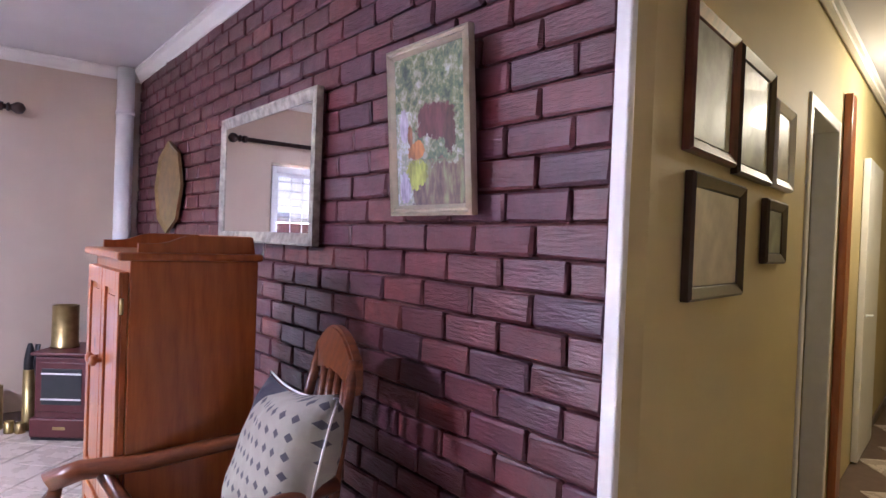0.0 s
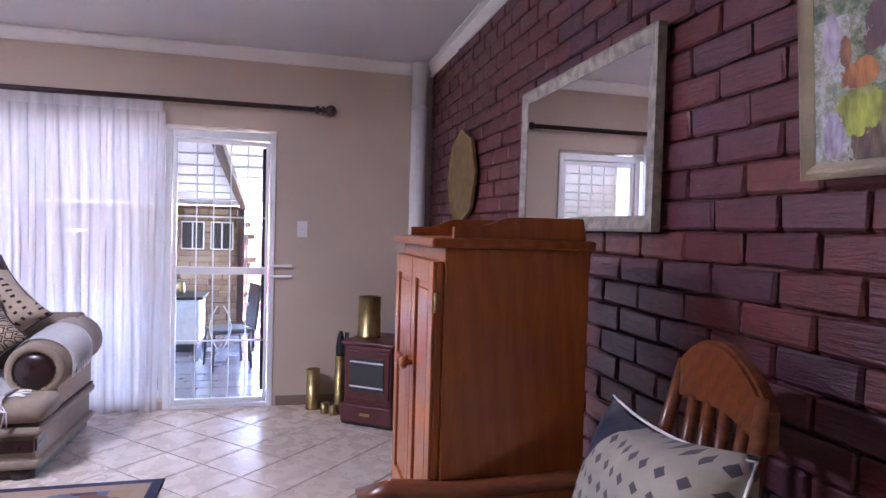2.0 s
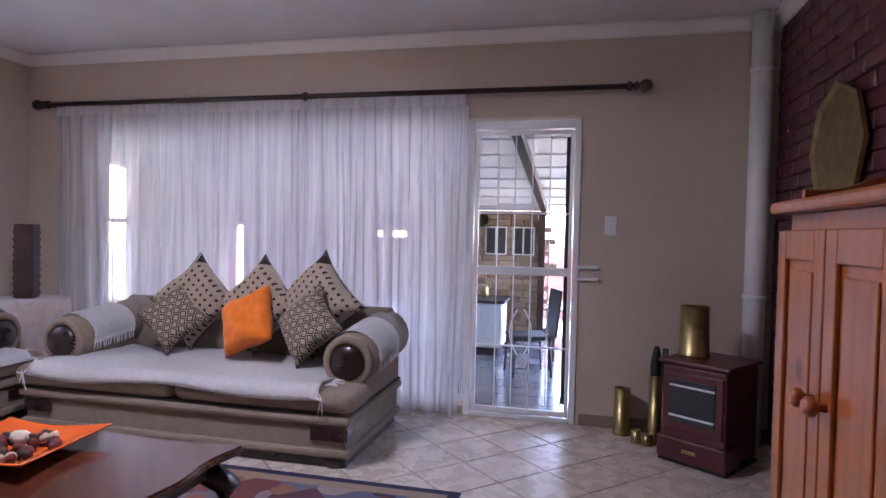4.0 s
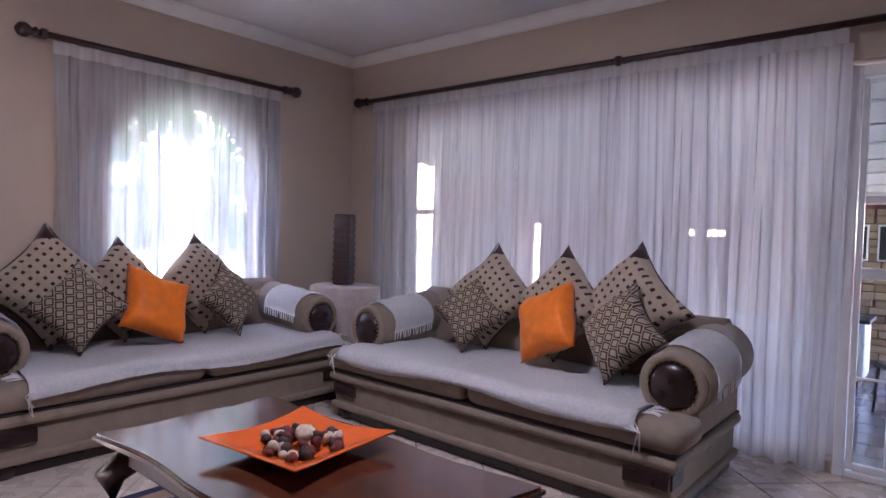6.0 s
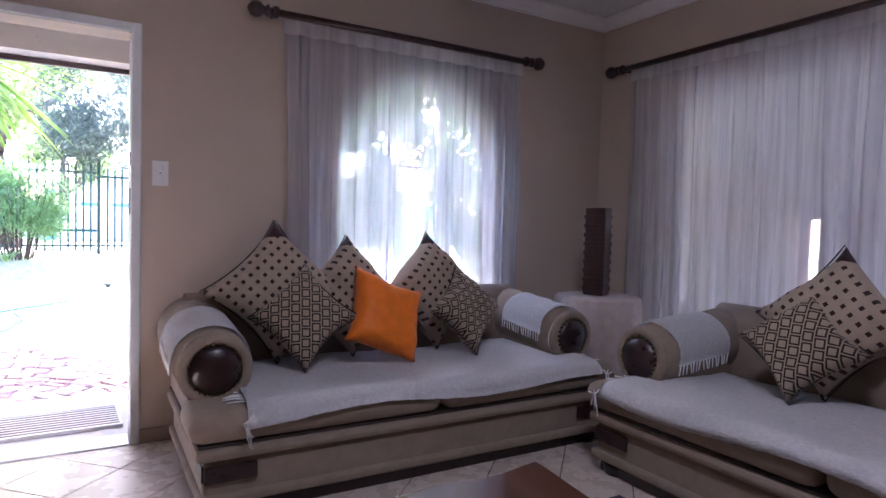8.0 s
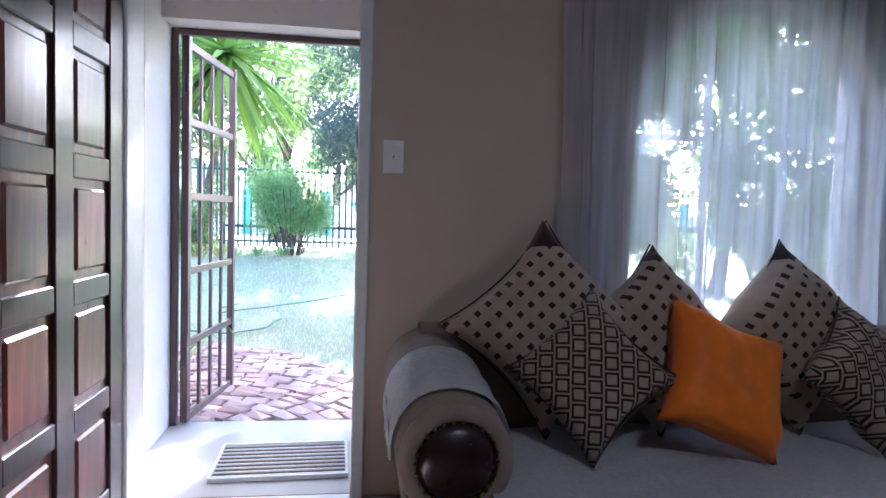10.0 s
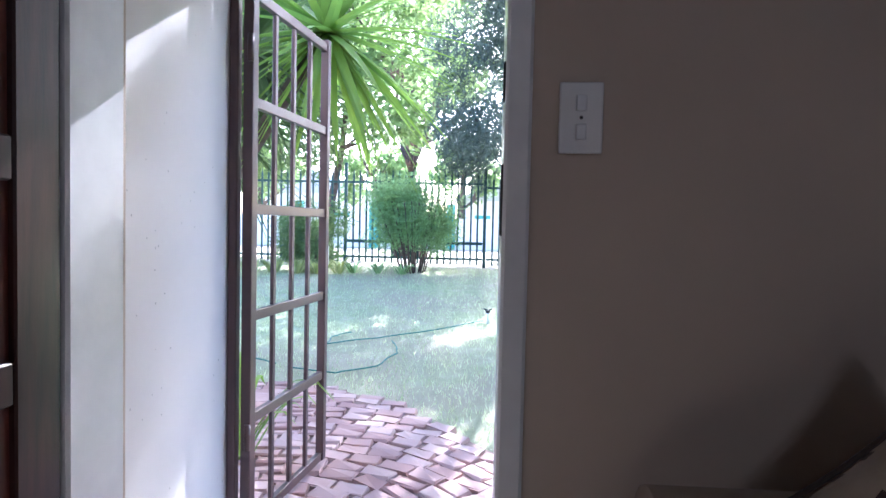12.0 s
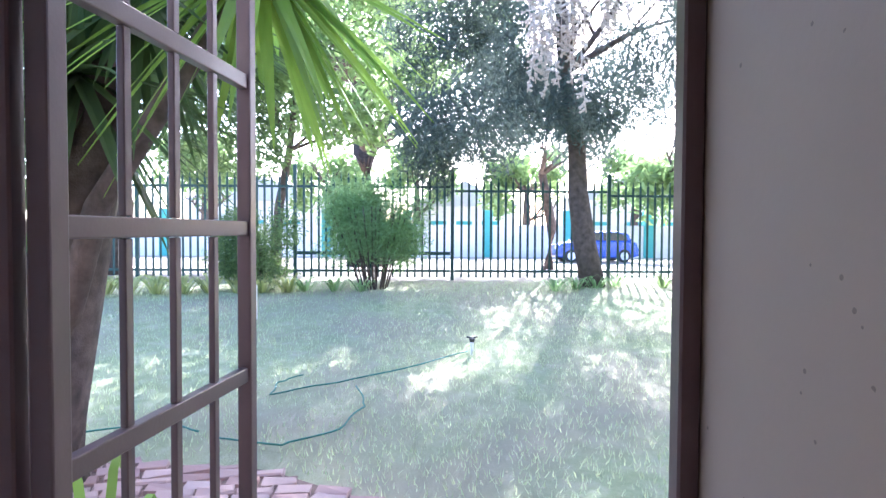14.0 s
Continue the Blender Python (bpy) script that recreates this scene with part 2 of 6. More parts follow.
BROWNTIP = fabric_mat("dark_brown_velvet", (0.035, 0.016, 0.016), (0, 0, 0))
CLOTH = fabric_mat("pale_striped_tablecloth", (0.5, 0.42, 0.38), (0, 0, 0))


# ---- mesh tools ----
def box(bm, x0, x1, y0, y1, z0, z1):
    v = [bm.verts.new((x, y, z)) for x in (x0, x1) for y in (y0, y1) for z in (z0, z1)]
    for f in ((0, 1, 3, 2), (4, 6, 7, 5), (0, 4, 5, 1), (2, 3, 7, 6), (0, 2, 6, 4), (1, 5, 7, 3)):
        bm.faces.new([v[i] for i in f])
    return v


def bevel(bm, r, seg=2):
    bmesh.ops.bevel(bm, geom=list(bm.edges), offset=r, segments=seg, affect="EDGES", profile=0.5, clamp_overlap=True)
    return bm


def rounded(x0, x1, y0, y1, z0, z1, r=0.01, seg=2):
    bm = bmesh.new()
    box(bm, x0, x1, y0, y1, z0, z1)
    return bevel(bm, r, seg)


def cyl(bm, p0, p1, r0, r1=None, seg=16, caps=True):
    p0, p1, r1 = Vector(p0), Vector(p1), r0 if r1 is None else r1
    q = (p1 - p0).to_track_quat("Z", "Y")
    rings = []
    for p, r in ((p0, r0), (p1, r1)):
        rings.append([bm.verts.new(p + q @ Vector((r * math.cos(a), r * math.sin(a), 0))) for a in (2 * math.pi * i / seg for i in range(seg))])
    for i in range(seg):
        bm.faces.new((rings[0][i], rings[0][(i + 1) % seg], rings[1][(i + 1) % seg], rings[1][i])).smooth = True
    if caps:
        bm.faces.new(rings[0][::-1])
        bm.faces.new(rings[1])
    return bm


def lathe(bm, profile, at=(0, 0, 0), seg=24, turn=None):
    at, rings = Vector(at), []
    for r, z in profile:
        ring = []
        for i in range(seg):
            p = Vector((r * math.cos(2 * math.pi * i / seg), r * math.sin(2 * math.pi * i / seg), z))
            ring.append(bm.verts.new(at + (turn @ p if turn else p)))
        rings.append(ring)
    for a, b in zip(rings, rings[1:]):
        for i in range(seg):
            bm.faces.new((a[i], a[(i + 1) % seg], b[(i + 1) % seg], b[i])).smooth = True
    bm.faces.new(rings[0][::-1])
    bm.faces.new(rings[-1])
    return bm


def tube(bm, pts, r, seg=8):
    """A round bar along points; r is a number or a radius for each."""
    pts = [Vector(p) for p in pts]
    rs = r if isinstance(r, (list, tuple)) else [r] * len(pts)
    rings = []
    for i, p in enumerate(pts):
        d = pts[min(i + 1, len(pts) - 1)] - pts[max(i - 1, 0)]
        q = d.to_track_quat("Z", "Y")
        rings.append([bm.verts.new(p + q @ Vector((rs[i] * math.cos(a), rs[i] * math.sin(a), 0))) for a in (2 * math.pi * k / seg for k in range(seg))])
    for a, b in zip(rings, rings[1:]):
        for i in range(seg):
            bm.faces.new((a[i], a[(i + 1) % seg], b[(i + 1) % seg], b[i])).smooth = True
    bm.faces.new(rings[0][::-1])
    bm.faces.new(rings[-1])
    return bm


def extrude(bm, outline, y0, y1, axis="y"):
    """A plate: an outline of (u, v) pairs, given depth along an axis."""
    def at(u, v, d):
        return {"y": (u, d, v), "x": (d, u, v), "z": (u, v, d)}[axis]
    a = [bm.verts.new(at(u, v, y0)) for u, v in outline]
    b = [bm.verts.new(at(u, v, y1)) for u, v in outline]
    bm.faces.new(a)
    bm.faces.new(b[::-1])
    n = len(a)
    for i in range(n):
        bm.faces.new((a[i], b[i], b[(i + 1) % n], a[(i + 1) % n]))
    bmesh.ops.recalc_face_normals(bm, faces=bm.faces)
    return bm


def mesh_of(name, bm, material, smooth=False):
    me = bpy.data.meshes.new(name)
    bmesh.ops.recalc_face_normals(bm, faces=bm.faces)
    if smooth:
        for f in bm.faces:
            f.smooth = True
    bm.to_mesh(me)
    bm.free()
    if material:
        me.materials.append(material)
    return me


def part(name, bm, material, parent, label="", smooth=False):
    ob = new(name, mesh_of(name, bm, material, smooth))
    ob.parent = parent
    return tagged(ob, label)


def thing(name, label, category, m=None, group=""):
    ob = new(name)
    ob.empty_display_size = 0.1
    if m is not None:
        ob.matrix_world = m
    return tagged(ob, label, category, group)


def structure(name, bm, material, label="", smooth=False):
    return tagged(new(name, mesh_of(name, bm, material, smooth)), label, "", "", "structure")


def wall_with_holes(name, axis, at0, at1, u0, u1, z0, z1, holes, material, label=""):
    """A wall slab of thickness at0..at1 along axis, running u0..u1, with rectangular holes (u0, u1, z0, z1)."""
    bm = bmesh.new()
    us = sorted({u0, u1, *[h[0] for h in holes], *[h[1] for h in holes]})
    zs = sorted({z0, z1, *[h[2] for h in holes], *[h[3] for h in holes]})
    inside = lambda u, z: any(h[0] < u < h[1] and h[2] < z < h[3] for h in holes)
    grid = {(i, j) for i in range(len(us) - 1) for j in range(len(zs) - 1) if not inside((us[i] + us[i + 1]) / 2, (zs[j] + zs[j + 1]) / 2)}
    P = lambda a, u, z: (a, u, z) if axis == "x" else (u, a, z)
    for i, j in grid:
        c = [(us[i], zs[j]), (us[i + 1], zs[j]), (us[i + 1], zs[j + 1]), (us[i], zs[j + 1])]
        for a in (at0, at1):
            bm.faces.new([bm.verts.new(P(a, u, z)) for u, z in c])
        for k, nb in enumerate(((i, j - 1), (i + 1, j), (i, j + 1), (i - 1, j))):
            if nb not in grid:
                (ua, za), (ub, zb) = c[k], c[(k + 1) % 4]
                bm.faces.new([bm.verts.new(P(a, u, z)) for a, u, z in ((at0, ua, za), (at0, ub, zb), (at1, ub, zb), (at1, ua, za))])
    bmesh.ops.remove_doubles(bm, verts=bm.verts, dist=1e-5)
    return structure(name, bm, material, label)


# ---- structure of the house ----
W, N, E, S, H = -4.45, 4.98, 1.256, -2.4, 2.66
ARCH_Y, ARCH_R, ARCH_Z = 3.5, 0.55, 1.5
wall_n = wall_with_holes("wall_north", "y", N, N + 0.22, -4.67, 1.5, -0.1, 2.75, [(-3.85, -0.71, 0.06, 2.08), (-0.71, 0.06, -0.02, 2.08)], CREAM, "cream painted plaster wall with wide glazed opening")


def arch_wall():
    bm = bmesh.new()
    x0, x1 = W - 0.17, W
    n = 16
    arc = [(ARCH_Y + ARCH_R * math.cos(math.pi * i / n), ARCH_Z + ARCH_R * math.sin(math.pi * i / n)) for i in range(n + 1)]
    ya, yb, sill = ARCH_Y - ARCH_R, ARCH_Y + ARCH_R, 0.6
    quads = [((-2.62, -0.1), (1.08, -0.1), (1.08, 2.75), (-2.62, 2.75)), ((1.08, 2.03), (1.88, 2.03), (1.88, 2.75), (1.08, 2.75)), ((1.88, -0.1), (ya, -0.1), (ya, 2.75), (1.88, 2.75)),
             ((ya, -0.1), (yb, -0.1), (yb, sill), (ya, sill)), ((yb, -0.1), (5.2, -0.1), (5.2, 2.75), (yb, 2.75))]
    for a, b in zip(arc, arc[1:]):
        quads.append((b, a, (a[0], 2.75), (b[0], 2.75)))
    for q in quads:
        for x in (x0, x1):
            bm.faces.new([bm.verts.new((x, y, z)) for y, z in q])
    edge = [((yb, sill), (ya, sill)), ((ya, sill), (ya, ARCH_Z)), ((yb, sill), (yb, ARCH_Z)), ((1.08, -0.1), (1.08, 2.03)), ((1.88, -0.1), (1.88, 2.03)), ((1.08, 2.03), (1.88, 2.03)), ((5.2, -0.1), (5.2, 2.75)), ((-2.62, -0.1), (-2.62, 2.75))]
    edge += list(zip(arc, arc[1:]))
    for a, b in edge:
        bm.faces.new([bm.verts.new(p) for p in ((x0, *a), (x0, *b), (x1, *b), (x1, *a))])
    bmesh.ops.remove_doubles(bm, verts=bm.verts, dist=1e-5)
    return structure("wall_west", bm, CREAM, "cream painted plaster wall with arched window and front door")


arch_wall()
wall_with_holes("wall_south", "y", S - 0.22, S, W, E + 0.22, -0.1, 2.75, [], CREAM, "plain cream wall")
wall_with_holes("wall_east", "x", E + 0.014, E + 0.055, 0.476, N, -0.1, 2.75, [], MORTAR, "dark mortar bed behind the glazed face bricks")
wall_with_holes("wall_east_south", "x", E, E + 0.22, S, -0.75, -0.1, 2.75, [], CREAM, "plain cream wall")
bm = bmesh.new()
box(bm, -4.67, 8.4, S - 0.22, 5.2, H, H + 0.12)
structure("ceiling", bm, CEILING, "smooth off-white painted ceiling")
bm = bmesh.new()
box(bm, W - 0.2, 8.4, S - 0.2, N + 0.2, -0.14, -0.006)
structure("floor", bm, GROUT, "brown grout bed under beige tiles")


def cornice(name, p0, p1, out):
    """A coved cornice from p0 to p1; out is the way into the room."""
    prof = [(0, 0), (0.012, 0), (0.014, 0.012), (0.03, 0.028), (0.052, 0.056), (0.07, 0.062), (0.08, 0.064), (0.08, 0.078), (0, 0.078)]
    bm = bmesh.new()
    p0, p1, out = Vector(p0), Vector(p1), Vector(out)
    rings = [[bm.verts.new(p + out * a + Vector((0, 0, H - 0.079 + b))) for a, b in prof] for p in (p0, p1)]
    n = len(prof)
    for i in range(n):
        bm.faces.new((rings[0][i], rings[0][(i + 1) % n], rings[1][(i + 1) % n], rings[1][i]))
    bm.faces.new(rings[0][::-1])
    bm.faces.new(rings[1])
    return structure(name, bm, CORNICE, "white coved plaster cornice")


cornice("trim", (W, N, 0), (E, N, 0), (0, -1, 0))
cornice("trim", (W, S, 0), (W, N, 0), (1, 0, 0))
cornice("trim", (E, 0.45, 0), (E, N, 0), (-1, 0, 0))
structure("trim", rounded(E + 0.005, 1.34, 0.439, 0.474, 0, H, 0.002), HALLPAINT, "cream plaster return beside the brickwork")
structure("trim", rounded(E - 0.02, E + 0.004, 0.434, 0.475, 0, H, 0.005), WHITE, "white painted corner strip")


def skirting(p0, p1, out):
    bm = bmesh.new()
    (x0, y0), (x1, y1), (ox, oy) = p0, p1, out
    box(bm, min(x0, x1, x0 + ox), max(x0, x1, x1 + ox), min(y0, y1, y0 + oy), max(y0, y1, y1 + oy), 0, 0.075)
    bevel(bm, 0.004, 1)
    return structure("baseboard", bm, SKIRT, "brown tiled skirting")


SKIRT = tile_mat("brown_skirting_tile", (0.2, 0.15, 0.12), (0.25, 0.19, 0.15), 0.35)
skirting((0.085, N), (E, N), (0, -0.012))
skirting((W, N), (-3.85, N), (0, -0.012))
skirting((W, 1.92), (W, N - 0.013), (0.012, 0))
skirting((W, S), (W, 1.03), (0.012, 0))


# ---- windows and doors of the room ----
def bar(name, x0, x1, y0, y1, z0, z1, material, parent, r=0.004, label=""):
    return part(name, rounded(x0, x1, y0, y1, z0, z1, r, 1), material, parent, label)


win = tagged(new("window_1"), "wide white steel window behind a sheer curtain", "", "", "structure")
for x0, x1, z0, z1 in ((-3.85, -3.8, 0.06, 2.08), (-0.76, -0.71, 0.06, 2.08), (-2.85, -2.81, 0.11, 2.03), (-1.78, -1.74, 0.11, 2.03)):
    bar("window_frame", x0, x1, N + 0.1, N + 0.15, z0, z1, STEEL, win)
for x0, x1, z0, z1 in ((-3.8, -0.76, 0.06, 0.11), (-3.8, -0.76, 2.03, 2.08), (-3.8, -2.85, 1.3, 1.34), (-2.81, -1.78, 1.3, 1.34), (-1.74, -0.76, 1.3, 1.34)):
    bar("window_frame", x0, x1, N + 0.102, N + 0.148, z0, z1, STEEL, win)
for x0, x1 in ((-3.8, -2.85), (-2.81, -1.78), (-1.74, -0.76)):
    for z0, z1 in ((0.11, 1.3), (1.34, 2.03)):
        p = bar("pane", x0 - 0.003, x1 + 0.003, N + 0.122, N + 0.127, z0 - 0.003, z1 + 0.003, GLASS, win, 0.001)
        p.visible_shadow = False
win2 = tagged(new("window_2"), "arched white steel window with glazing bars", "", "", "structure")
bm = bmesh.new()
arc = [(ARCH_Y + 0.53 * math.cos(math.pi * i / 20), ARCH_Z + 0.53 * math.sin(math.pi * i / 20)) for i in range(21)]
tube(bm, [(W - 0.12, ARCH_Y + 0.53, 0.6)] + [(W - 0.12, y, z) for y, z in arc] + [(W - 0.12, ARCH_Y - 0.53, 0.6)], 0.02, 6)
part("window_frame", bm, STEEL, win2)
for z in (0.62, 1.12, 1.5):
    bar("glazing_bar", W - 0.135, W - 0.105, ARCH_Y - 0.52, ARCH_Y + 0.52, z - 0.012, z + 0.012, STEEL, win2)
for y in (-0.18, 0.18):
    bar("glazing_bar", W - 0.134, W - 0.106, ARCH_Y + y - 0.011, ARCH_Y + y + 0.011, 0.62, 2.0, STEEL, win2)
bar("window_sill", W - 0.2, W + 0.03, ARCH_Y - 0.545, ARCH_Y + 0.545, 0.585, 0.602, WHITE, win2)

# the glazed north door with its barred security gate
door_n = tagged(new("door_1"), "white barred steel security door, closed over glass", "", "", "structure")
for x0, x1, z0, z1 in ((-0.71, -0.662, 0, 2.05), (0.017, 0.06, 0, 2.05), (-0.66, 0.015, 1.995, 2.05), (-0.66, 0.015, 0.0, 0.03)):
    bar("door_frame", x0, x1, N - 0.012, N + 0.12, z0, z1, STEEL, door_n)
for x0, x1, z0, z1 in ((-0.658, -0.63, 0.035, 1.985), (-0.012, 0.013, 0.035, 1.985), (-0.63, -0.012, 1.955, 1.985), (-0.63, -0.012, 0.035, 0.07), (-0.63, -0.012, 0.995, 1.05)):
    bar("gate_rail", x0, x1, N + 0.005, N + 0.035, z0, z1, STEEL, door_n)
for i in range(1, 5):
    x = -0.615 + 0.59 * i / 5
    bar("security_bar", x - 0.004, x + 0.004, N + 0.015, N + 0.025, 0.07, 0.995, STEEL, door_n, 0.002)
    bar("security_bar", x - 0.004, x + 0.004, N + 0.015, N + 0.025, 1.05, 1.955, STEEL, door_n, 0.002)
for z in (0.5, 1.42):
    bar("security_bar", -0.63, -0.012, N + 0.012, N + 0.028, z - 0.006, z + 0.006, STEEL, door_n, 0.002)
for s in (-1, 1):
    bm = bmesh.new()
    tube(bm, [(-0.32 + s * (0.02 + 0.055 * math.sin(a) ** 2), N + 0.02, 0.6 + 0.16 * math.cos(a)) for a in (math.pi * k / 10 for k in range(11))], 0.005, 6)
    part("scroll", bm, STEEL, door_n)
p = bar("pane", -0.63, -0.02, N + 0.085, N + 0.09, 0.03, 1.99, GLASS, door_n, 0.001)
p.visible_shadow = False
bar("door_bolt", 0.03, 0.19, N - 0.03, N - 0.014, 0.975, 0.995, STEEL, door_n)
bar("door_bolt", 0.03, 0.19, N - 0.03, N - 0.014, 1.055, 1.075, STEEL, door_n)
bar("door_stile", -0.04, -0.012, N + 0.095, N + 0.118, 0.1, 1.95, BLACK, door_n, label="black outer door edge")


def rod(m, length, label):
    t = thing("curtain_rod", label, "curtain rod", m)
    bm = cyl(bmesh.new(), (0, 0, 0), (length, 0, 0), 0.019)
    part("pole", bm, DARKWOOD, t)
    for x, s in ((0, -1), (length, 1)):
        bm = lathe(bmesh.new(), [(0.02, 0), (0.031, 0.008), (0.031, 0.018), (0.02, 0.026), (0.024, 0.035), (0.04, 0.055), (0.043, 0.075), (0.036, 0.097), (0.014, 0.112), (0.004, 0.116)], (x, 0, 0), 16, Euler((0, s * math.pi / 2, 0)).to_matrix())
        part("finial", bm, DARKWOOD, t)
    for x in ([0.03, length - 0.03] + ([length / 2] if length > 3 else [])):
        bm = bmesh.new()
        cyl(bm, (x, 0.0, 0), (x, 0.085, 0), 0.012, seg=10)
        lathe(bm, [(0.03, -0.014), (0.032, 0), (0.03, 0.014)], (x, 0, 0), 14, Euler((0, math.pi / 2, 0)).to_matrix())
        part("bracket", bm, DARKWOOD, t)
    return t


rod(pose(-4.2, N - 0.087, 2.242), 4.58, "dark wooden curtain rod with round finials above the wide window")
rod(pose(W + 0.087, 2.52, 2.235, rz=90), 1.72, "dark wooden curtain rod with round finials above the arched window")


def curtain(m, width, z0, z1, folds, label, seed, cloth=SHEER):
    t = thing("curtain", label, "curtain", m)
    rnd = random.Random(seed)
    n, rows = int(folds * 10), 8
    ph = [rnd.uniform(0.7, 1.3) for _ in range(int(folds) + 2)]
    bm = bmesh.new()
    grid = []
    for j in range(rows + 1):
        v = j / rows
        z = z0 + (z1 - z0) * v
        row = []
        for i in range(n + 1):
            u = i / n
            k = u * folds
            amp = (0.028 * (1 - 0.45 * v)) * ph[int(k)] 
            y = amp * math.sin(2 * math.pi * k + 1.4 * math.sin(k * 1.7 + v)) + 0.006 * math.sin(9 * v + k)
            x = width * u + 0.012 * math.sin(2 * math.pi * k * 2 + j * 0.4) + 0.045 * noise.noise(Vector((k * 0.55, v * 0.8, seed)))
            row.append(bm.verts.new((x, y, z + (0.012 * math.sin(2 * math.pi * k) if j == 0 else 0))))
        grid.append(row)
    for a, b in zip(grid, grid[1:]):
        for i in range(n):
            bm.faces.new((a[i], a[i + 1], b[i + 1], b[i])).smooth = True
    part("drape", bm, cloth, t, smooth=True)
    bm = bmesh.new()
    top = [bm.verts.new((width * i / n, 0.02 * math.sin(2 * math.pi * folds * i / n) * 0.6, z1)) for i in range(n + 1)]
    up = [bm.verts.new((width * i / n, 0.02 * math.sin(2 * math.pi * folds * i / n) * 0.6, z1 + 0.075)) for i in range(n + 1)]
    for i in range(n):
        bm.faces.new((top[i], top[i + 1], up[i + 1], up[i]))
    part("heading_tape", bm, HEADING, t, "gathered heading of the sheer")
    return t


HEADING = sheer_mat("voile_heading", 0.15)
curtain(pose(-4.1, N - 0.075, 0), 2.2, 0.03, 2.15, 17, "white sheer curtain drawn across the wide window", 1)
curtain(pose(-2.0, N - 0.078, 0), 1.28, 0.02, 2.15, 12, "white sheer curtain bunched beside the glass door", 2)
curtain(pose(W + 0.075, 2.6, 0, rz=90), 1.6, 0.35, 2.14, 12, "white sheer curtain hanging before the arched window", 3, sheer_mat("thin_white_voile", 0.3, (0.46, 0.5, 0.56), (0.74, 0.72, 0.74)))

# front door
fd = tagged(new("door_2"), "varnished panelled front door standing open inwards", "", "", "structure")
for y0, y1, z0, z1 in ((1.035, 1.082, 0, 2.08), (1.878, 1.925, 0, 2.08), (1.082, 1.878, 2.032, 2.08)):
    bar("door_frame", W - 0.165, W + 0.014, y0, y1, z0, z1, STEEL, fd, 0.006, "white painted steel door frame")
bar("threshold", W - 0.165, W + 0.01, 1.083, 1.877, -0.02, 0.008, WHITE, fd)
for z, h_ in ((1.15, 0.13), (1.39, 0.07)):
    bar("strike_plate", W - 0.03, W + 0.0, 1.874, 1.881, z, z + h_, BLACK, fd)
bm = bmesh.new()
box(bm, W + 0.03, W + 0.84, 1.035, 1.06, 0.015, 2.02)
part("door_panel_board", bm, DOORWOOD, fd)
for x0 in (W + 0.02, W + 0.39, W + 0.755):
    bar("door_stile", x0, x0 + 0.11, 1.022, 1.073, 0.012, 2.025, DARKWOOD, fd)
for z in (0.012, 0.47, 0.85, 1.225, 1.6, 1.93):
    for x0 in (W + 0.131, W + 0.501):
        bar("door_rail", x0, x0 + (0.258 if x0 < W + 0.3 else 0.253), 1.024, 1.071, z, z + (0.18 if z < 0.1 else 0.075), DARKWOOD, fd)
for a, b in ((0.195, 0.467), (0.548, 0.847), (0.928, 1.222), (1.303, 1.597), (1.678, 1.927)):
    for x0 in (W + 0.15, W + 0.52):
        bar("door_field", x0, x0 + 0.215, 1.03, 1.068, a + 0.02, b - 0.02, DOORWOOD, fd, 0.012)


def switch(m, label):
    t = thing("light_switch", label, "light switch", m)
    part("plate", rounded(-0.038, 0.038, -0.009, 0, -0.062, 0.062, 0.003), WHITE, t)
    for z in (-0.025, 0.025):
        part("rocker", rounded(-0.009, 0.009, -0.014, -0.008, z - 0.014, z + 0.014, 0.002), STEEL, t)
    part("screw", cyl(bmesh.new(), (0, -0.011, 0), (0, -0.008, 0), 0.003, seg=8), BLACK, t)


switch(pose(0.26, N, 1.345), "white two-lever light switch beside the glass door")
switch(pose(W, 2.01, 1.36, rz=90), "white two-lever light switch beside the front door")

# flue pipe in the corner
t = thing("flue_pipe", "white painted pipe standing floor to ceiling in the corner", "pipe", pose(1.13, 4.9, 0))
part("pipe", cyl(bmesh.new(), (0, 0, 0), (0, 0, H), 0.062, seg=24), WHITE, t)
for z in (0.9, 2.3):
    part("collar", cyl(bmesh.new(), (0, 0, z), (0, 0, z + 0.03), 0.068, seg=24), STEEL, t)


# ---- wall decorations on the brick wall ----
def frame_bar(bm, w, h, prof):
    """A mitred picture frame round w x h, standing in the yz plane facing -x; prof: (inwards, out) steps."""
    loops = []
    for a, o in prof:
        y, z = w / 2 - a, h / 2 - a
        loops.append([bm.verts.new((-o, s * y, q * z)) for s, q in ((-1, -1), (1, -1), (1, 1), (-1, 1))])
    loops.append(loops[0])
    for a, b in zip(loops, loops[1:]):
        for i in range(4):
            bm.faces.new((a[i], a[(i + 1) % 4], b[(i + 1) % 4], b[i]))
    return bm


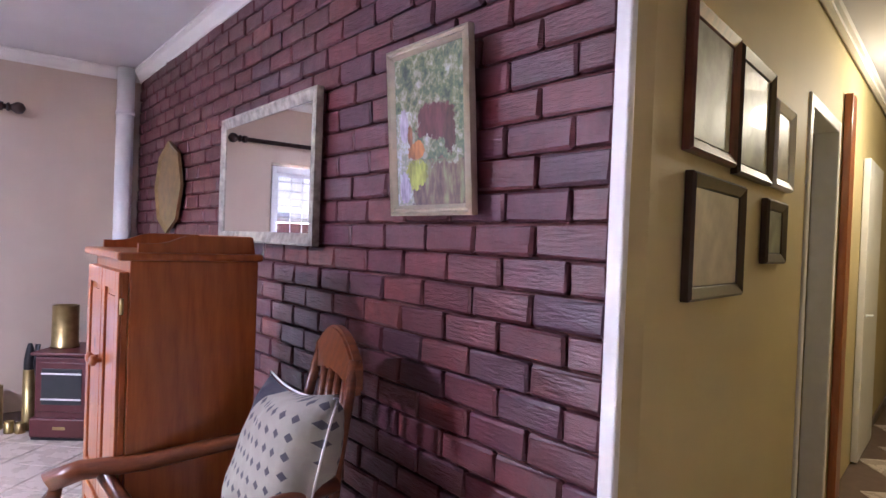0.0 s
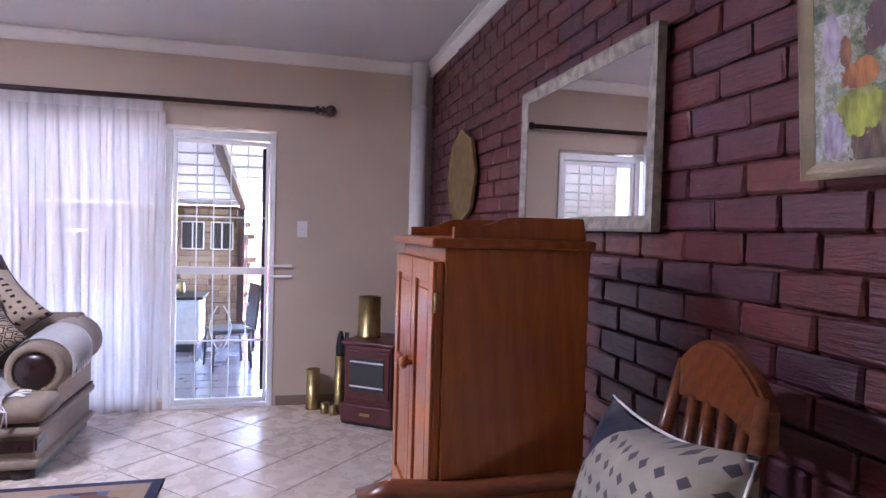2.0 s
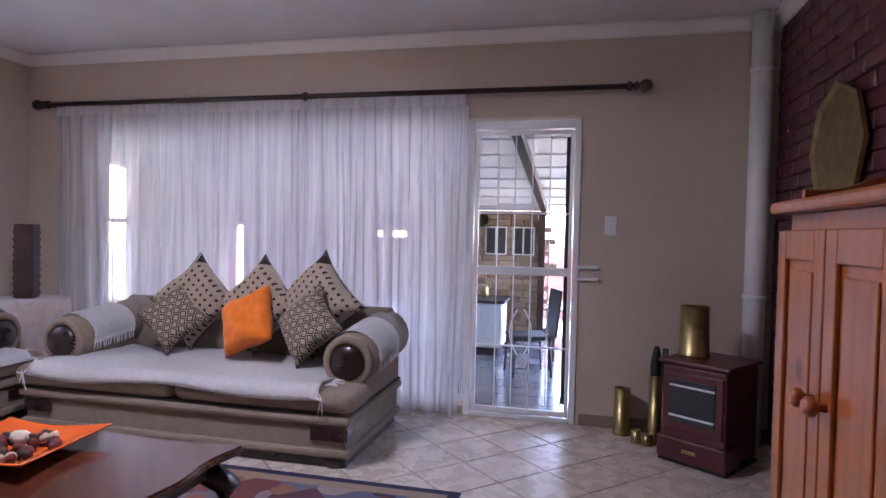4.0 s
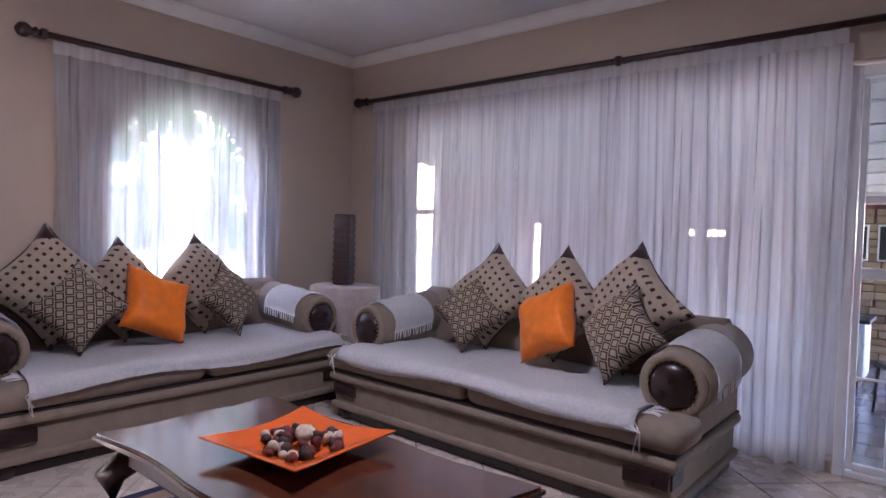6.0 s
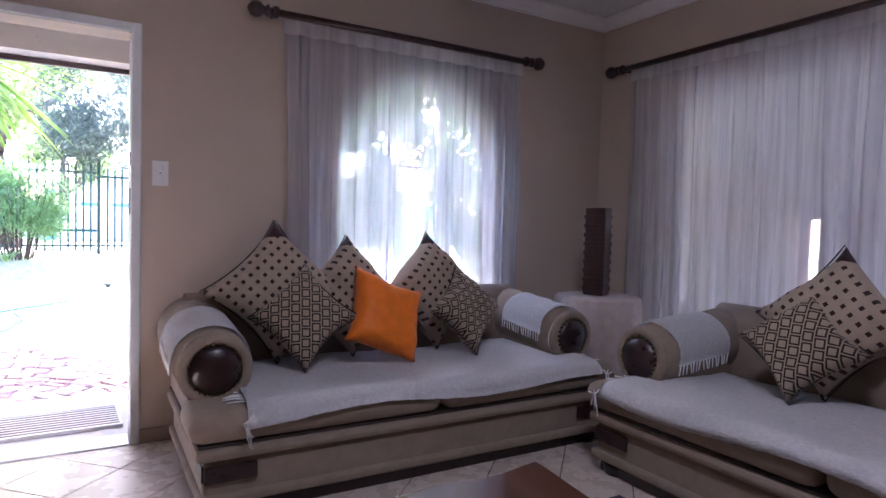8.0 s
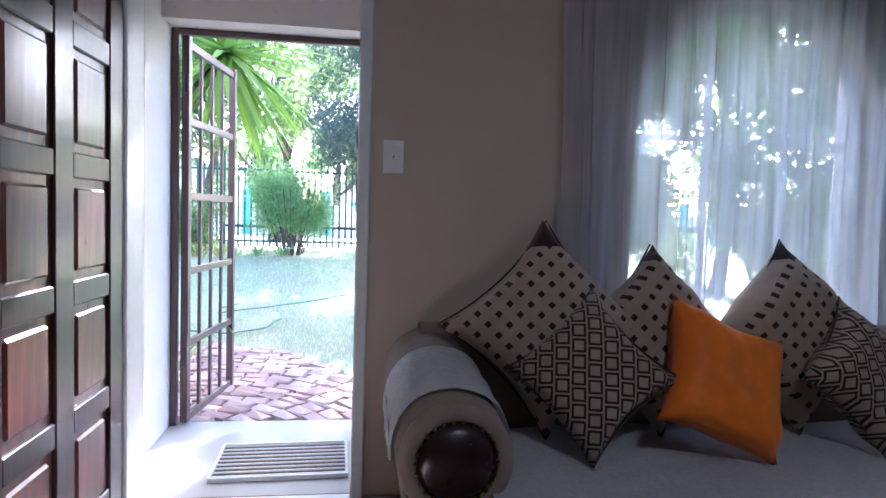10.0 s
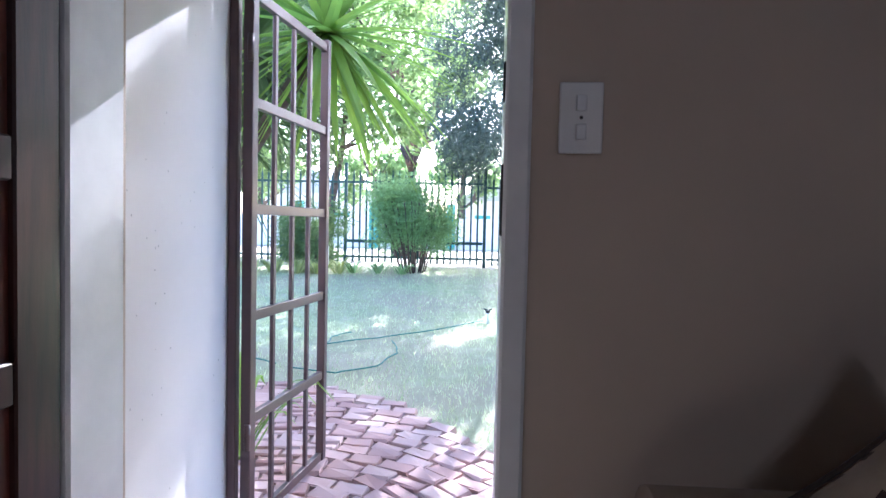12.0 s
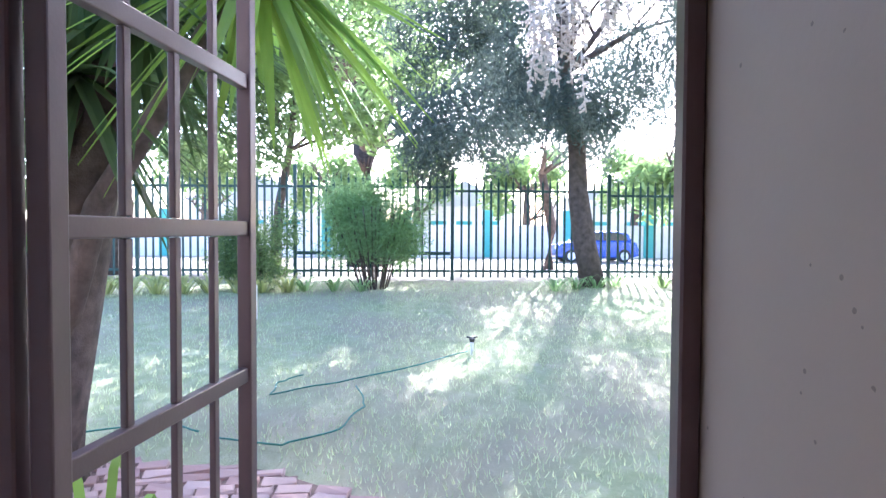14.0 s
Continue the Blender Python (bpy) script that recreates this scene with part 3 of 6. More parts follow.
def picture_paint():
    m = Mat("woodland_painting", (0.3, 0.3, 0.2), 0.35, coat=0.3)
    v = m.coords("Object", (1, 1, 1))
    _, y, z = m.xyz(v)
    n1, n2 = m.noise(v, 26, 8, 0.78), m.noise(m.coords("Object", (3, 3, 1)), 13, 5)
    leaf = m.ramp(n1, [(0.34, (0.015, 0.03, 0.02)), (0.44, (0.05, 0.09, 0.05)), (0.52, (0.14, 0.17, 0.07)), (0.6, (0.3, 0.3, 0.24)), (0.72, (0.42, 0.47, 0.48))])
    grass = m.ramp(n2, [(0.3, (0.04, 0.02, 0.02)), (0.5, (0.13, 0.08, 0.05)), (0.68, (0.2, 0.22, 0.09))])
    low = m.math("LESS_THAN", m.math("ADD", z, m.math("MULTIPLY", n1, 0.16)), -0.02)
    c = m.mix(low, leaf, grass)
    water = m.math("MULTIPLY", m.math("GREATER_THAN", m.math("ADD", y, m.math("MULTIPLY", n2, 0.12)), 0.14), m.math("LESS_THAN", z, 0.06))
    c = m.mix(water, c, m.ramp(n1, [(0.42, (0.16, 0.2, 0.16)), (0.5, (0.3, 0.3, 0.2)), (0.56, (0.42, 0.44, 0.5))]))

    def blob(cy, cz, ry, rz, color, c):
        a = m.math("POWER", m.math("DIVIDE", m.math("SUBTRACT", y, cy), ry), 2.0)
        b = m.math("POWER", m.math("DIVIDE", m.math("SUBTRACT", z, cz), rz), 2.0)
        d = m.math("ADD", m.math("ADD", a, b), m.math("MULTIPLY", n1, 3.4))
        shade_ = m.mix(m.ramp(n2, [(0.35, (0, 0, 0)), (0.65, (1, 1, 1))]), color, tuple(k * 0.35 for k in color))
        return m.mix(m.math("LESS_THAN", d, 2.5), c, shade_)
    c = blob(0.06, -0.13, 0.06, 0.05, (0.45, 0.5, 0.05), c)
    c = blob(0.12, -0.17, 0.03, 0.05, (0.5, 0.45, 0.6), c)
    c = blob(0.12, 0.02, 0.025, 0.06, (0.52, 0.46, 0.62), c)
    c = blob(-0.03, 0.02, 0.1, 0.06, (0.12, 0.03, 0.03), c)
    c = blob(-0.1, -0.02, 0.03, 0.07, (0.09, 0.03, 0.02), c)
    c = blob(0.06, -0.06, 0.05, 0.03, (0.55, 0.2, 0.03), c)
    c = blob(0.09, -0.015, 0.015, 0.035, (0.3, 0.12, 0.04), c)
    m.color(c)
    m.bump(n1, 0.15, 0.002)
    return m.m


t = thing("painting", "framed woodland painting in a silver gilt frame on bricks", "painting", pose(E - 0.05, 1.085, 1.752, ry=-4.5))
part("frame", frame_bar(bmesh.new(), 0.39, 0.51, [(0, 0), (0, 0.022), (0.008, 0.028), (0.014, 0.02), (0.02, 0.026), (0.032, 0.015), (0.032, 0.0)]), plain("silver_gilt_frame", (0.5, 0.45, 0.35), 0.35, metal=0.5, vary=0.2), t)
part("canvas", rounded(-0.014, -0.002, -0.165, 0.165, -0.225, 0.225, 0.001, 1), picture_paint(), t)
t = thing("mirror", "rectangular mirror in a pale weathered silver frame on the brick wall", "mirror", pose(E - 0.028, 2.352, 1.695))
part("frame", frame_bar(bmesh.new(), 1.075, 0.625, [(0, 0), (0, 0.03), (0.01, 0.034), (0.05, 0.022), (0.055, 0.0)]), plain("weathered_silver_leaf", (0.36, 0.33, 0.28), 0.6, metal=0.2, vary=0.4, scale=25, bump=0.4), t)
part("mirror_glass", rounded(-0.018, -0.002, -0.49, 0.49, -0.265, 0.265, 0.001, 1), MIRROR, t)
t = thing("wall_plate", "octagonal hammered brass tray hung on the brick wall", "tray", pose(E - 0.03, 3.95, 1.71) @ pose(0, 0, 0, 0, -90, 0))
bm = bmesh.new()
for pts in ([(0.0, 0.012)],):
    ring0 = [bm.verts.new((0.305 * (1.0 if k % 2 == 0 else 0.98) * math.cos(math.pi * k / 4), 0.3 * math.sin(math.pi * k / 4) * 1.05, 0)) for k in range(8)]
    ring1 = [bm.verts.new((v.co.x, v.co.y, 0.02)) for v in ring0]
    ring2 = [bm.verts.new((v.co.x * 0.9, v.co.y * 0.9, 0.008)) for v in ring0]
    bm.faces.new(ring0[::-1])
    bm.faces.new(ring2)
    for a, b in ((ring0, ring1), (ring1, ring2)):
        for i in range(8):
            bm.faces.new((a[i], a[(i + 1) % 8], b[(i + 1) % 8], b[i]))
part("dish", bm, BRASS, t)

ART = [plain("faded_print_cream", (0.5, 0.46, 0.36), 0.4, coat=0.1, vary=0.2, bump=0), plain("faded_print_green", (0.2, 0.22, 0.17), 0.4, coat=0.1, vary=0.5, scale=9, bump=0)]


# ---- soft furniture ----
def pillow(name, size, thick, material, parent_thing, m, tip=None, tipname="corner_patch", piping=None, label="", pull=0.14, seed=0):
    """A filled square cushion in its own xz plane; its top corner can carry a dark patch."""
    rnd = random.Random(seed)
    n = 16
    grids = []
    faces, verts, cornermask = [], [], []
    bm = bmesh.new()
    pts = {}
    ph = [rnd.uniform(0, 6.28) for _ in range(4)]
    for side in (1, -1):
        for i in range(n + 1):
            for j in range(n + 1):
                u, v = 2 * i / n - 1, 2 * j / n - 1
                edge = i in (0, n) or j in (0, n)
                key = (i, j, 0 if edge else side)
                if key in pts:
                    continue
                k = 1 - pull * (1 - u * u) * (v * v) * 0.5
                l = 1 - pull * (1 - v * v) * (u * u) * 0.5
                x, z = u * l * size / 2, v * k * size / 2
                d = ((1 - u ** 4) * (1 - v ** 4)) ** 0.45 * (1 - 0.45 * (u * v) ** 2)
                wr = 1 + 0.07 * math.sin(3 * u + 2 * v + ph[0]) + 0.05 * math.sin(7 * u * v + ph[1]) + 0.04 * math.sin(9 * v + 3 * u + ph[2])
                wr += 0.16 * noise.noise(Vector((u * 2.6 + ph[3], v * 2.6, side))) * (abs(u) + abs(v))
                x += size * 0.022 * math.sin(2.3 * v + ph[0]) * (1 - v * v * 0.3)
                z += size * 0.022 * math.sin(2.1 * u + ph[1])
                pts[key] = bm.verts.new((x, side * thick / 2 * d * wr if not edge else 0, z))
    tips = []
    for side in (1, -1):
        for i in range(n):
            for j in range(n):
                q = [pts.get((a, b, side)) or pts[(a, b, 0)] for a, b in ((i, j), (i + 1, j), (i + 1, j + 1), (i, j + 1))]
                f = bm.faces.new(q)
                f.smooth = True
    ob = part(name, bm, material, parent_thing, label)
    ob.matrix_local = m
    if piping:
        pb = bmesh.new()
        out = []
        for k in range(4 * n):
            s, r = divmod(k, n)
            i, j = [(r, 0), (n, r), (n - r, n), (0, n - r)][s]
            u, v = 2 * i / n - 1, 2 * j / n - 1
            out.append((u * (1 - pull * (1 - v * v) * u * u * 0.5) * size / 2, 0, v * (1 - pull * (1 - u * u) * v * v * 0.5) * size / 2))
        tube(pb, out + [out[0]], 0.0035, 6)
        po = part("piping", pb, piping, ob)
    return ob


def cushion(label, size, thick, material, place, yaw, tilt, tip=None, piping=None, seed=0, spin=45, pull=0.3, group=""):
    """place: the lowest corner of a cushion on its corner, or the middle of its lower edge if spin is 0."""
    half = size / 2 * (abs(math.cos(radians(spin))) + abs(math.sin(radians(spin))))
    m = pose(*place) @ pose(0, 0, 0, 0, 0, yaw) @ pose(0, 0, 0, -tilt, 0, 0) @ pose(0, 0, half)
    t = thing("cushion", label, "cushion", m, group)
    pillow("cover", size, thick, material, t, pose(0, 0, 0, 0, -spin, 0), tip, piping=piping, seed=seed, pull=pull)
    return t


def sofa(m, L, label):
    """A two-seat roll-arm sofa: back at y 0, front at y -D, centred in x."""
    t = thing("sofa", label, "sofa", m, "sofas in the living room")
    D, hl = 1.0, L / 2
    part("base", rounded(-hl + 0.04, hl - 0.04, -D + 0.03, -0.06, 0.05, 0.235, 0.02), SOFA, t)
    part("lower_rail", rounded(-hl + 0.02, hl - 0.02, -D + 0.012, -0.05, 0.06, 0.105, 0.015), SOFA, t)
    part("plinth", rounded(-hl + 0.05, hl - 0.05, -D + 0.05, -0.08, 0.0, 0.052, 0.008), LEATHER, t, "dark brown plinth")
    part("upper_rail", rounded(-hl + 0.01, hl - 0.01, -D + 0.0, -0.05, 0.236, 0.285, 0.02), SOFA, t)
    part("deck", rounded(-hl + 0.02, hl - 0.02, -D + 0.015, -0.06, 0.286, 0.3, 0.005), SOFADARK, t)
    for s in (-1, 1):
        part("seat_cushion", rounded(min(s * 0.004, s * (hl + 0.015)), max(s * 0.004, s * (hl + 0.015)), -D - 0.015, -0.72, 0.302, 0.425, 0.055, 4), SOFA, t, smooth=True)
        part("seat_cushion", rounded(min(s * 0.006, s * (hl - 0.25)), max(s * 0.006, s * (hl - 0.25)), -0.73, -0.25, 0.302, 0.42, 0.04, 3), SOFA, t, smooth=True)
        a0, a1 = s * (hl - 0.235), s * (hl - 0.02)
        part("arm", rounded(min(a0, a1), max(a0, a1), -0.735, -0.1, 0.302, 0.56, 0.02), SOFA, t)
        bm = bmesh.new()
        c, prof = (s * (hl - 0.115), 0, 0.535), []
        cyl(bm, (c[0], -0.76, c[2]), (c[0] , -0.1, c[2] + 0.06), 0.148, 0.158, seg=28)
        roll = part("arm_roll", bm, SOFA, t)
        bm = lathe(bmesh.new(), [(0.148, 0), (0.149, 0.018), (0.138, 0.03), (0.108, 0.033), (0.106, 0.02)], (c[0], -0.757, c[2]), 28, Euler((math.pi / 2, 0, 0)).to_matrix())
        part("arm_front", bm, SOFA, t)
        bm = lathe(bmesh.new(), [(0.102, 0), (0.1, 0.014), (0.08, 0.03), (0.04, 0.04), (0.004, 0.043)], (c[0], -0.775, c[2]), 24, Euler((math.pi / 2, 0, 0)).to_matrix())
        rp = part("arm_rosette", bm, LEATHER, t, "dark leather rosette with brass nails")
        bm = bmesh.new()
        for k in range(26):
            a = 2 * math.pi * k / 26
            cyl(bm, (c[0] + 0.105 * math.cos(a), -0.788, c[2] + 0.105 * math.sin(a)), (c[0] + 0.105 * math.cos(a), -0.8, c[2] + 0.105 * math.sin(a)), 0.006, 0.003, seg=6)
        tagged(part("nail_studs", bm, BRASS, rp), kind="stuff")
        x0, x1 = sorted((s * (hl - 0.24), s * (hl - 0.045)))
        part("corner_band", rounded(x0, x1, -D + 0.012, -D + 0.026, 0.15, 0.215, 0.005), LEATHER, t, "dark leather band with studs")
        x0, x1 = sorted((s * (hl - 0.036), s * (hl - 0.046)))
        part("side_band", rounded(x0, x1, -D + 0.035, -D + 0.17, 0.15, 0.215, 0.004), LEATHER, t)
        lathe_feet = cyl(bmesh.new(), (s * (hl - 0.12), -D + 0.09, 0.0), (s * (hl - 0.12), -D + 0.09, 0.06), 0.055, 0.07, seg=14)
        part("foot", lathe_feet, LEATHER, t)
    bm = rounded(-hl + 0.1, hl - 0.1, -0.25, -0.04, 0.3, 0.7, 0.06, 3)
    part("backrest", bm, SOFA, t, smooth=True)
    bm = cyl(bmesh.new(), (-hl + 0.08, -0.12, 0.67), (hl - 0.08, -0.12, 0.67), 0.1, seg=20)
    part("back_roll", bm, SOFA, t)
    return t


def throw(m, x0, x1, y0, y1, label, seed, drop=0.06):
    """A woven seat throw that sags over the cushions, with a fringe at both ends."""
    t = thing("throw", label, "throw", m, "throws on the sofas")
    rnd = random.Random(seed)
    bm = bmesh.new()
    nx, ny = 60, 22
    g = []
    for j in range(ny + 1):
        row = []
        for i in range(nx + 1):
            u, v = i / nx, j / ny
            x = x0 + (x1 - x0) * u + 0.01 * math.sin(6 * v + seed)
            y = y0 + (y1 - y0) * v + 0.012 * math.sin(9 * u + seed)
            z = 0.446 + 0.008 * math.sin(11 * u + seed) * math.cos(7 * v) + 0.004 * rnd.random()
            if y < -0.955:
                a = min((-0.955 - y) / 0.075, 2.2)
                z = z - 0.075 + 0.075 * math.cos(a)
                y = -0.955 - 0.082 * math.sin(a)
            row.append(bm.verts.new((x, y, z)))
        g.append(row)
    for a, b in zip(g, g[1:]):
        for i in range(nx):
            bm.faces.new((a[i], a[i + 1], b[i + 1], b[i])).smooth = True
    bmesh.ops.solidify(bm, geom=list(bm.faces), thickness=0.007)
    part("weave", bm, WOVEN, t)
    bm = bmesh.new()
    for xe, s in ((x0, -1), (x1, 1)):
        for k in range(24):
            y = y0 + 0.02 + (y1 - y0 - 0.04) * k / 23
            if y < -0.93:
                z = 0.41
                tube(bm, [(xe + s * -0.01, y - 0.05, z), (xe + s * rnd.uniform(0.01, 0.03), -1.035, 0.38), (xe + s * rnd.uniform(-0.01, 0.04), -1.04, 0.33 - rnd.random() * 0.06)], 0.0035, 5)
            else:
                tube(bm, [(xe - s * 0.01, y, 0.434), (xe + s * 0.03, y + rnd.uniform(-0.02, 0.02), 0.437), (xe + s * rnd.uniform(0.05, 0.08), y + rnd.uniform(-0.03, 0.03), 0.433)], 0.0035, 5)
    tagged(part("fringe", bm, THROW, t), kind="stuff")
    return t


def woven_mat():
    m = Mat("white_slub_weave", (0.8, 0.78, 0.78), 0.9)
    v = m.coords("Object")
    vo = m.n.new("ShaderNodeTexVoronoi")
    vo.inputs["Scale"].default_value = 110
    m.l.new(v, vo.inputs["Vector"])
    n = m.noise(v, 60, 4)
    m.color(m.ramp(n, [(0.3, (0.8, 0.79, 0.79)), (0.7, (0.93, 0.92, 0.92))]))
    m.bump(vo.outputs["Distance"], 0.35, 0.005).bump(n, 0.3, 0.005)
    return m.m


WOVEN = woven_mat()


def arm_cover(m, s, label, L):
    """A small white cloth laid over a rolled arm."""
    t = thing("arm_cover", label, "arm cover", m, "white cloths on the sofa arms")
    cx, cz = s * (L / 2 - 0.115), 0.535
    bm = bmesh.new()
    rows = []
    for j in range(13):
        y = -0.7 + 0.36 * j / 12
        rr = 0.162 + 0.003 * math.sin(j * 1.1)
        zc = cz + (y + 0.76) * 0.09
        row = []
        for i in range(15):
            a = radians(-8 + 185 * i / 14)
            row.append(bm.verts.new((cx + rr * math.cos(a), y + 0.012 * math.sin(i * 0.7), zc + rr * math.sin(a))))
        rows.append(row)
    for a, b in zip(rows, rows[1:]):
        for i in range(14):
            bm.faces.new((a[i], a[i + 1], b[i + 1], b[i])).smooth = True
    bmesh.ops.solidify(bm, geom=list(bm.faces), thickness=0.005)
    part("cloth", bm, WOVEN, t)
    bm = bmesh.new()
    rnd = random.Random(4)
    for e in (-8, 177):
        for k in range(16):
            y = -0.69 + 0.34 * k / 15
            a = radians(e)
            x, z = cx + 0.165 * math.cos(a), cz + 0.165 * math.sin(a) + (y + 0.76) * 0.09
            tube(bm, [(x, y, z + 0.005), (x + rnd.uniform(-0.003, 0.003), y + rnd.uniform(-0.01, 0.01), z - 0.045)], 0.003, 5)
    tagged(part("fringe", bm, THROW, t), kind="stuff")


MA, LA = pose(-2.14, 4.76, 0), 2.15
MB, LB = pose(-4.42, 3.09, 0, rz=90), 2.12
sofa(MA, LA, "taupe two-seat roll-arm sofa standing before the wide curtained window")
sofa(MB, LB, "taupe two-seat roll-arm sofa standing under the arched window")
throw(MA, -0.97, 0.9, -1.07, -0.3, "white woven fringed throw spread on the sofa before the wide window", 3)
throw(MB, -0.86, 0.95, -1.07, -0.3, "white woven fringed throw spread on the sofa under the arched window", 5)
for M_, L_, w_ in ((MA, LA, "before the wide window"), (MB, LB, "under the arched window")):
    for s in (-1, 1):
        arm_cover(M_, s, "white fringed cloth over the rolled sofa arm " + w_, L_)
gA, gB = "cushions on the sofa before the wide window", "cushions on the sofa under the arched window"
Q = "square-dotted taupe cushion with dark corner leaning on the sofa"
Lt = "dark lattice-patterned cushion standing on its corner on the throw"
Ol = "bright orange satin cushion standing on its corner on the throw"
for x, yaw, s in ((-2.45, 6, 0.47), (-1.98, -3, 0.47), (-1.57, -14, 0.5)):
    cushion(Q, s, 0.23, SQUARES, (x, 4.36, 0.45), yaw, 10, BROWNTIP, SOFADARK, seed=int(x * 100), group=gA)
for x, y, yaw, s in ((-2.49, 4.17, 10, 0.36), (-1.54, 4.08, -16, 0.38)):
    cushion(Lt, s, 0.15, LATTICE, (x, y, 0.45), yaw, 22, None, SOFADARK, seed=int(x * 50), group=gA)
cushion(Ol, 0.4, 0.17, ORANGE, (-1.99, 4.12, 0.445), -22, 24, seed=11, spin=28, group=gA)
for y, yaw, s in ((2.49, 82, 0.5), (2.88, 92, 0.45), (3.38, 98, 0.47)):
    cushion(Q, s, 0.23, SQUARES, (-4.0, y, 0.45), yaw, 12, BROWNTIP, SOFADARK, seed=int(y * 100), group=gB)
for y, yaw, s in ((2.56, 76, 0.37), (3.5, 102, 0.36)):
    cushion(Lt, s, 0.15, LATTICE, (-3.78, y, 0.45), yaw, 22, None, SOFADARK, seed=int(y * 70), group=gB)
cushion(Ol, 0.4, 0.17, ORANGE, (-3.74, 3.0, 0.445), 97, 24, seed=12, spin=-22, group=gB)

# corner table with cloth and tall vase
t = thing("side_table", "round corner table under a pale floor-length cloth", "table", pose(-3.86, 4.44, 0))
part("tabletop", cyl(bmesh.new(), (0, 0, 0.7), (0, 0, 0.72), 0.25, seg=32), DARKWOOD, t)
part("pedestal", lathe(bmesh.new(), [(0.16, 0.0), (0.16, 0.03), (0.05, 0.06), (0.035, 0.4), (0.05, 0.66), (0.12, 0.7)], (0, 0, 0), 20), DARKWOOD, t)
t = thing("tablecloth", "pale striped cloth draped over the corner table", "tablecloth", pose(-3.86, 4.44, 0))
bm = bmesh.new()
rings = []
for r, z, amp in ((0.02, 0.727, 0), (0.25, 0.727, 0), (0.262, 0.715, 0.004), (0.268, 0.5, 0.014), (0.28, 0.25, 0.02), (0.29, 0.02, 0.024)):
    rings.append([bm.verts.new(((r + amp * math.sin(14 * a)) * math.cos(a), (r + amp * math.sin(14 * a)) * math.sin(a), z)) for a in (2 * math.pi * k / 84 for k in range(84))])
for a, b in zip(rings, rings[1:]):
    for i in range(84):
        bm.faces.new((a[i], a[(i + 1) % 84], b[(i + 1) % 84], b[i])).smooth = True
bm.faces.new(rings[0])
part("cloth", bm, CLOTH, t)
t = thing("tall_vase", "tall narrow dark carved wooden vase on the corner table", "vase", pose(-3.87, 4.43, 0.731, rz=20))
bm = rounded(-0.068, 0.068, -0.05, 0.05, 0.0, 0.54, 0.01)
part("body", bm, DARKWOOD, t)
for k in range(9):
    part("carved_band", rounded(-0.071, 0.071, -0.053, 0.053, 0.03 + k * 0.055, 0.055 + k * 0.055, 0.004), DARKWOOD, t)

# ---- coffee table, bowl, rug ----
def rug_mat():
    m = Mat("patterned_rug", (0.2, 0.12, 0.1), 0.95)
    v = m.coords("Object")
    x, y, _ = m.xyz(v)
    ax, ay = m.math("ABSOLUTE", x), m.math("ABSOLUTE", y)
    cell = m.n.new("ShaderNodeTexVoronoi")
    cell.distance, cell.inputs["Scale"].default_value = "MANHATTAN", 6.0
    m.l.new(v, cell.inputs["Vector"])
    c = m.ramp(m.xyz(cell.outputs["Color"])[0], [(0.0, (0.02, 0.02, 0.05)), (0.3, (0.18, 0.05, 0.04)), (0.55, (0.3, 0.22, 0.12)), (0.8, (0.08, 0.09, 0.16)), (1.0, (0.34, 0.26, 0.2))])
    edge = m.math("MAXIMUM", m.math("GREATER_THAN", ax, 1.17), m.math("GREATER_THAN", ay, 0.82))
    edge2 = m.math("MAXIMUM", m.math("GREATER_THAN", ax, 1.1), m.math("GREATER_THAN", ay, 0.75))
    c = m.mix(edge2, c, (0.28, 0.2, 0.14))
    c = m.mix(edge, c, (0.02, 0.018, 0.05))
    m.color(c)
    m.bump(m.noise(v, 150, 2), 0.4, 0.003)
    return m.m


t = thing("rug", "patterned woven rug with dark navy border under the coffee table", "rug", pose(-1.68, 2.8, 0))
part("weave", rounded(-1.225, 1.225, -0.87, 0.87, 0.0, 0.012, 0.004), rug_mat(), t)

t = thing("coffee_table", "dark polished wooden coffee table with shaped glossy top on the rug", "coffee table", pose(-1.83, 2.52, 0.012))
out = []
for (xa, ya), (xb, yb) in (((-0.68, -0.36), (0.68, -0.36)), ((0.68, -0.36), (0.68, 0.36)), ((0.68, 0.36), (-0.68, 0.36)), ((-0.68, 0.36), (-0.68, -0.36))):
    nx, ny = (yb - ya), -(xb - xa)
    ln = math.hypot(nx, ny)
    nx, ny = nx / ln, ny / ln
    for k in range(24):
        u = k / 24
        w = -0.022 * (1 - math.cos(2 * math.pi * u * 2)) * 0.5 - 0.012 * (math.sin(math.pi * u))
        out.append((xa + (xb - xa) * u + nx * w, ya + (yb - ya) * u + ny * w))
bm = extrude(bmesh.new(), out, 0.395, 0.428, "z")
bmesh.ops.bevel(bm, geom=[e for e in bm.edges if abs(e.verts[0].co.z - e.verts[1].co.z) < 1e-5], offset=0.01, segments=3, affect="EDGES", clamp_overlap=True)
part("tabletop", bm, BURL, t)
part("apron", rounded(-0.6, 0.6, -0.3, 0.3, 0.33, 0.396, 0.01), DARKWOOD, t)
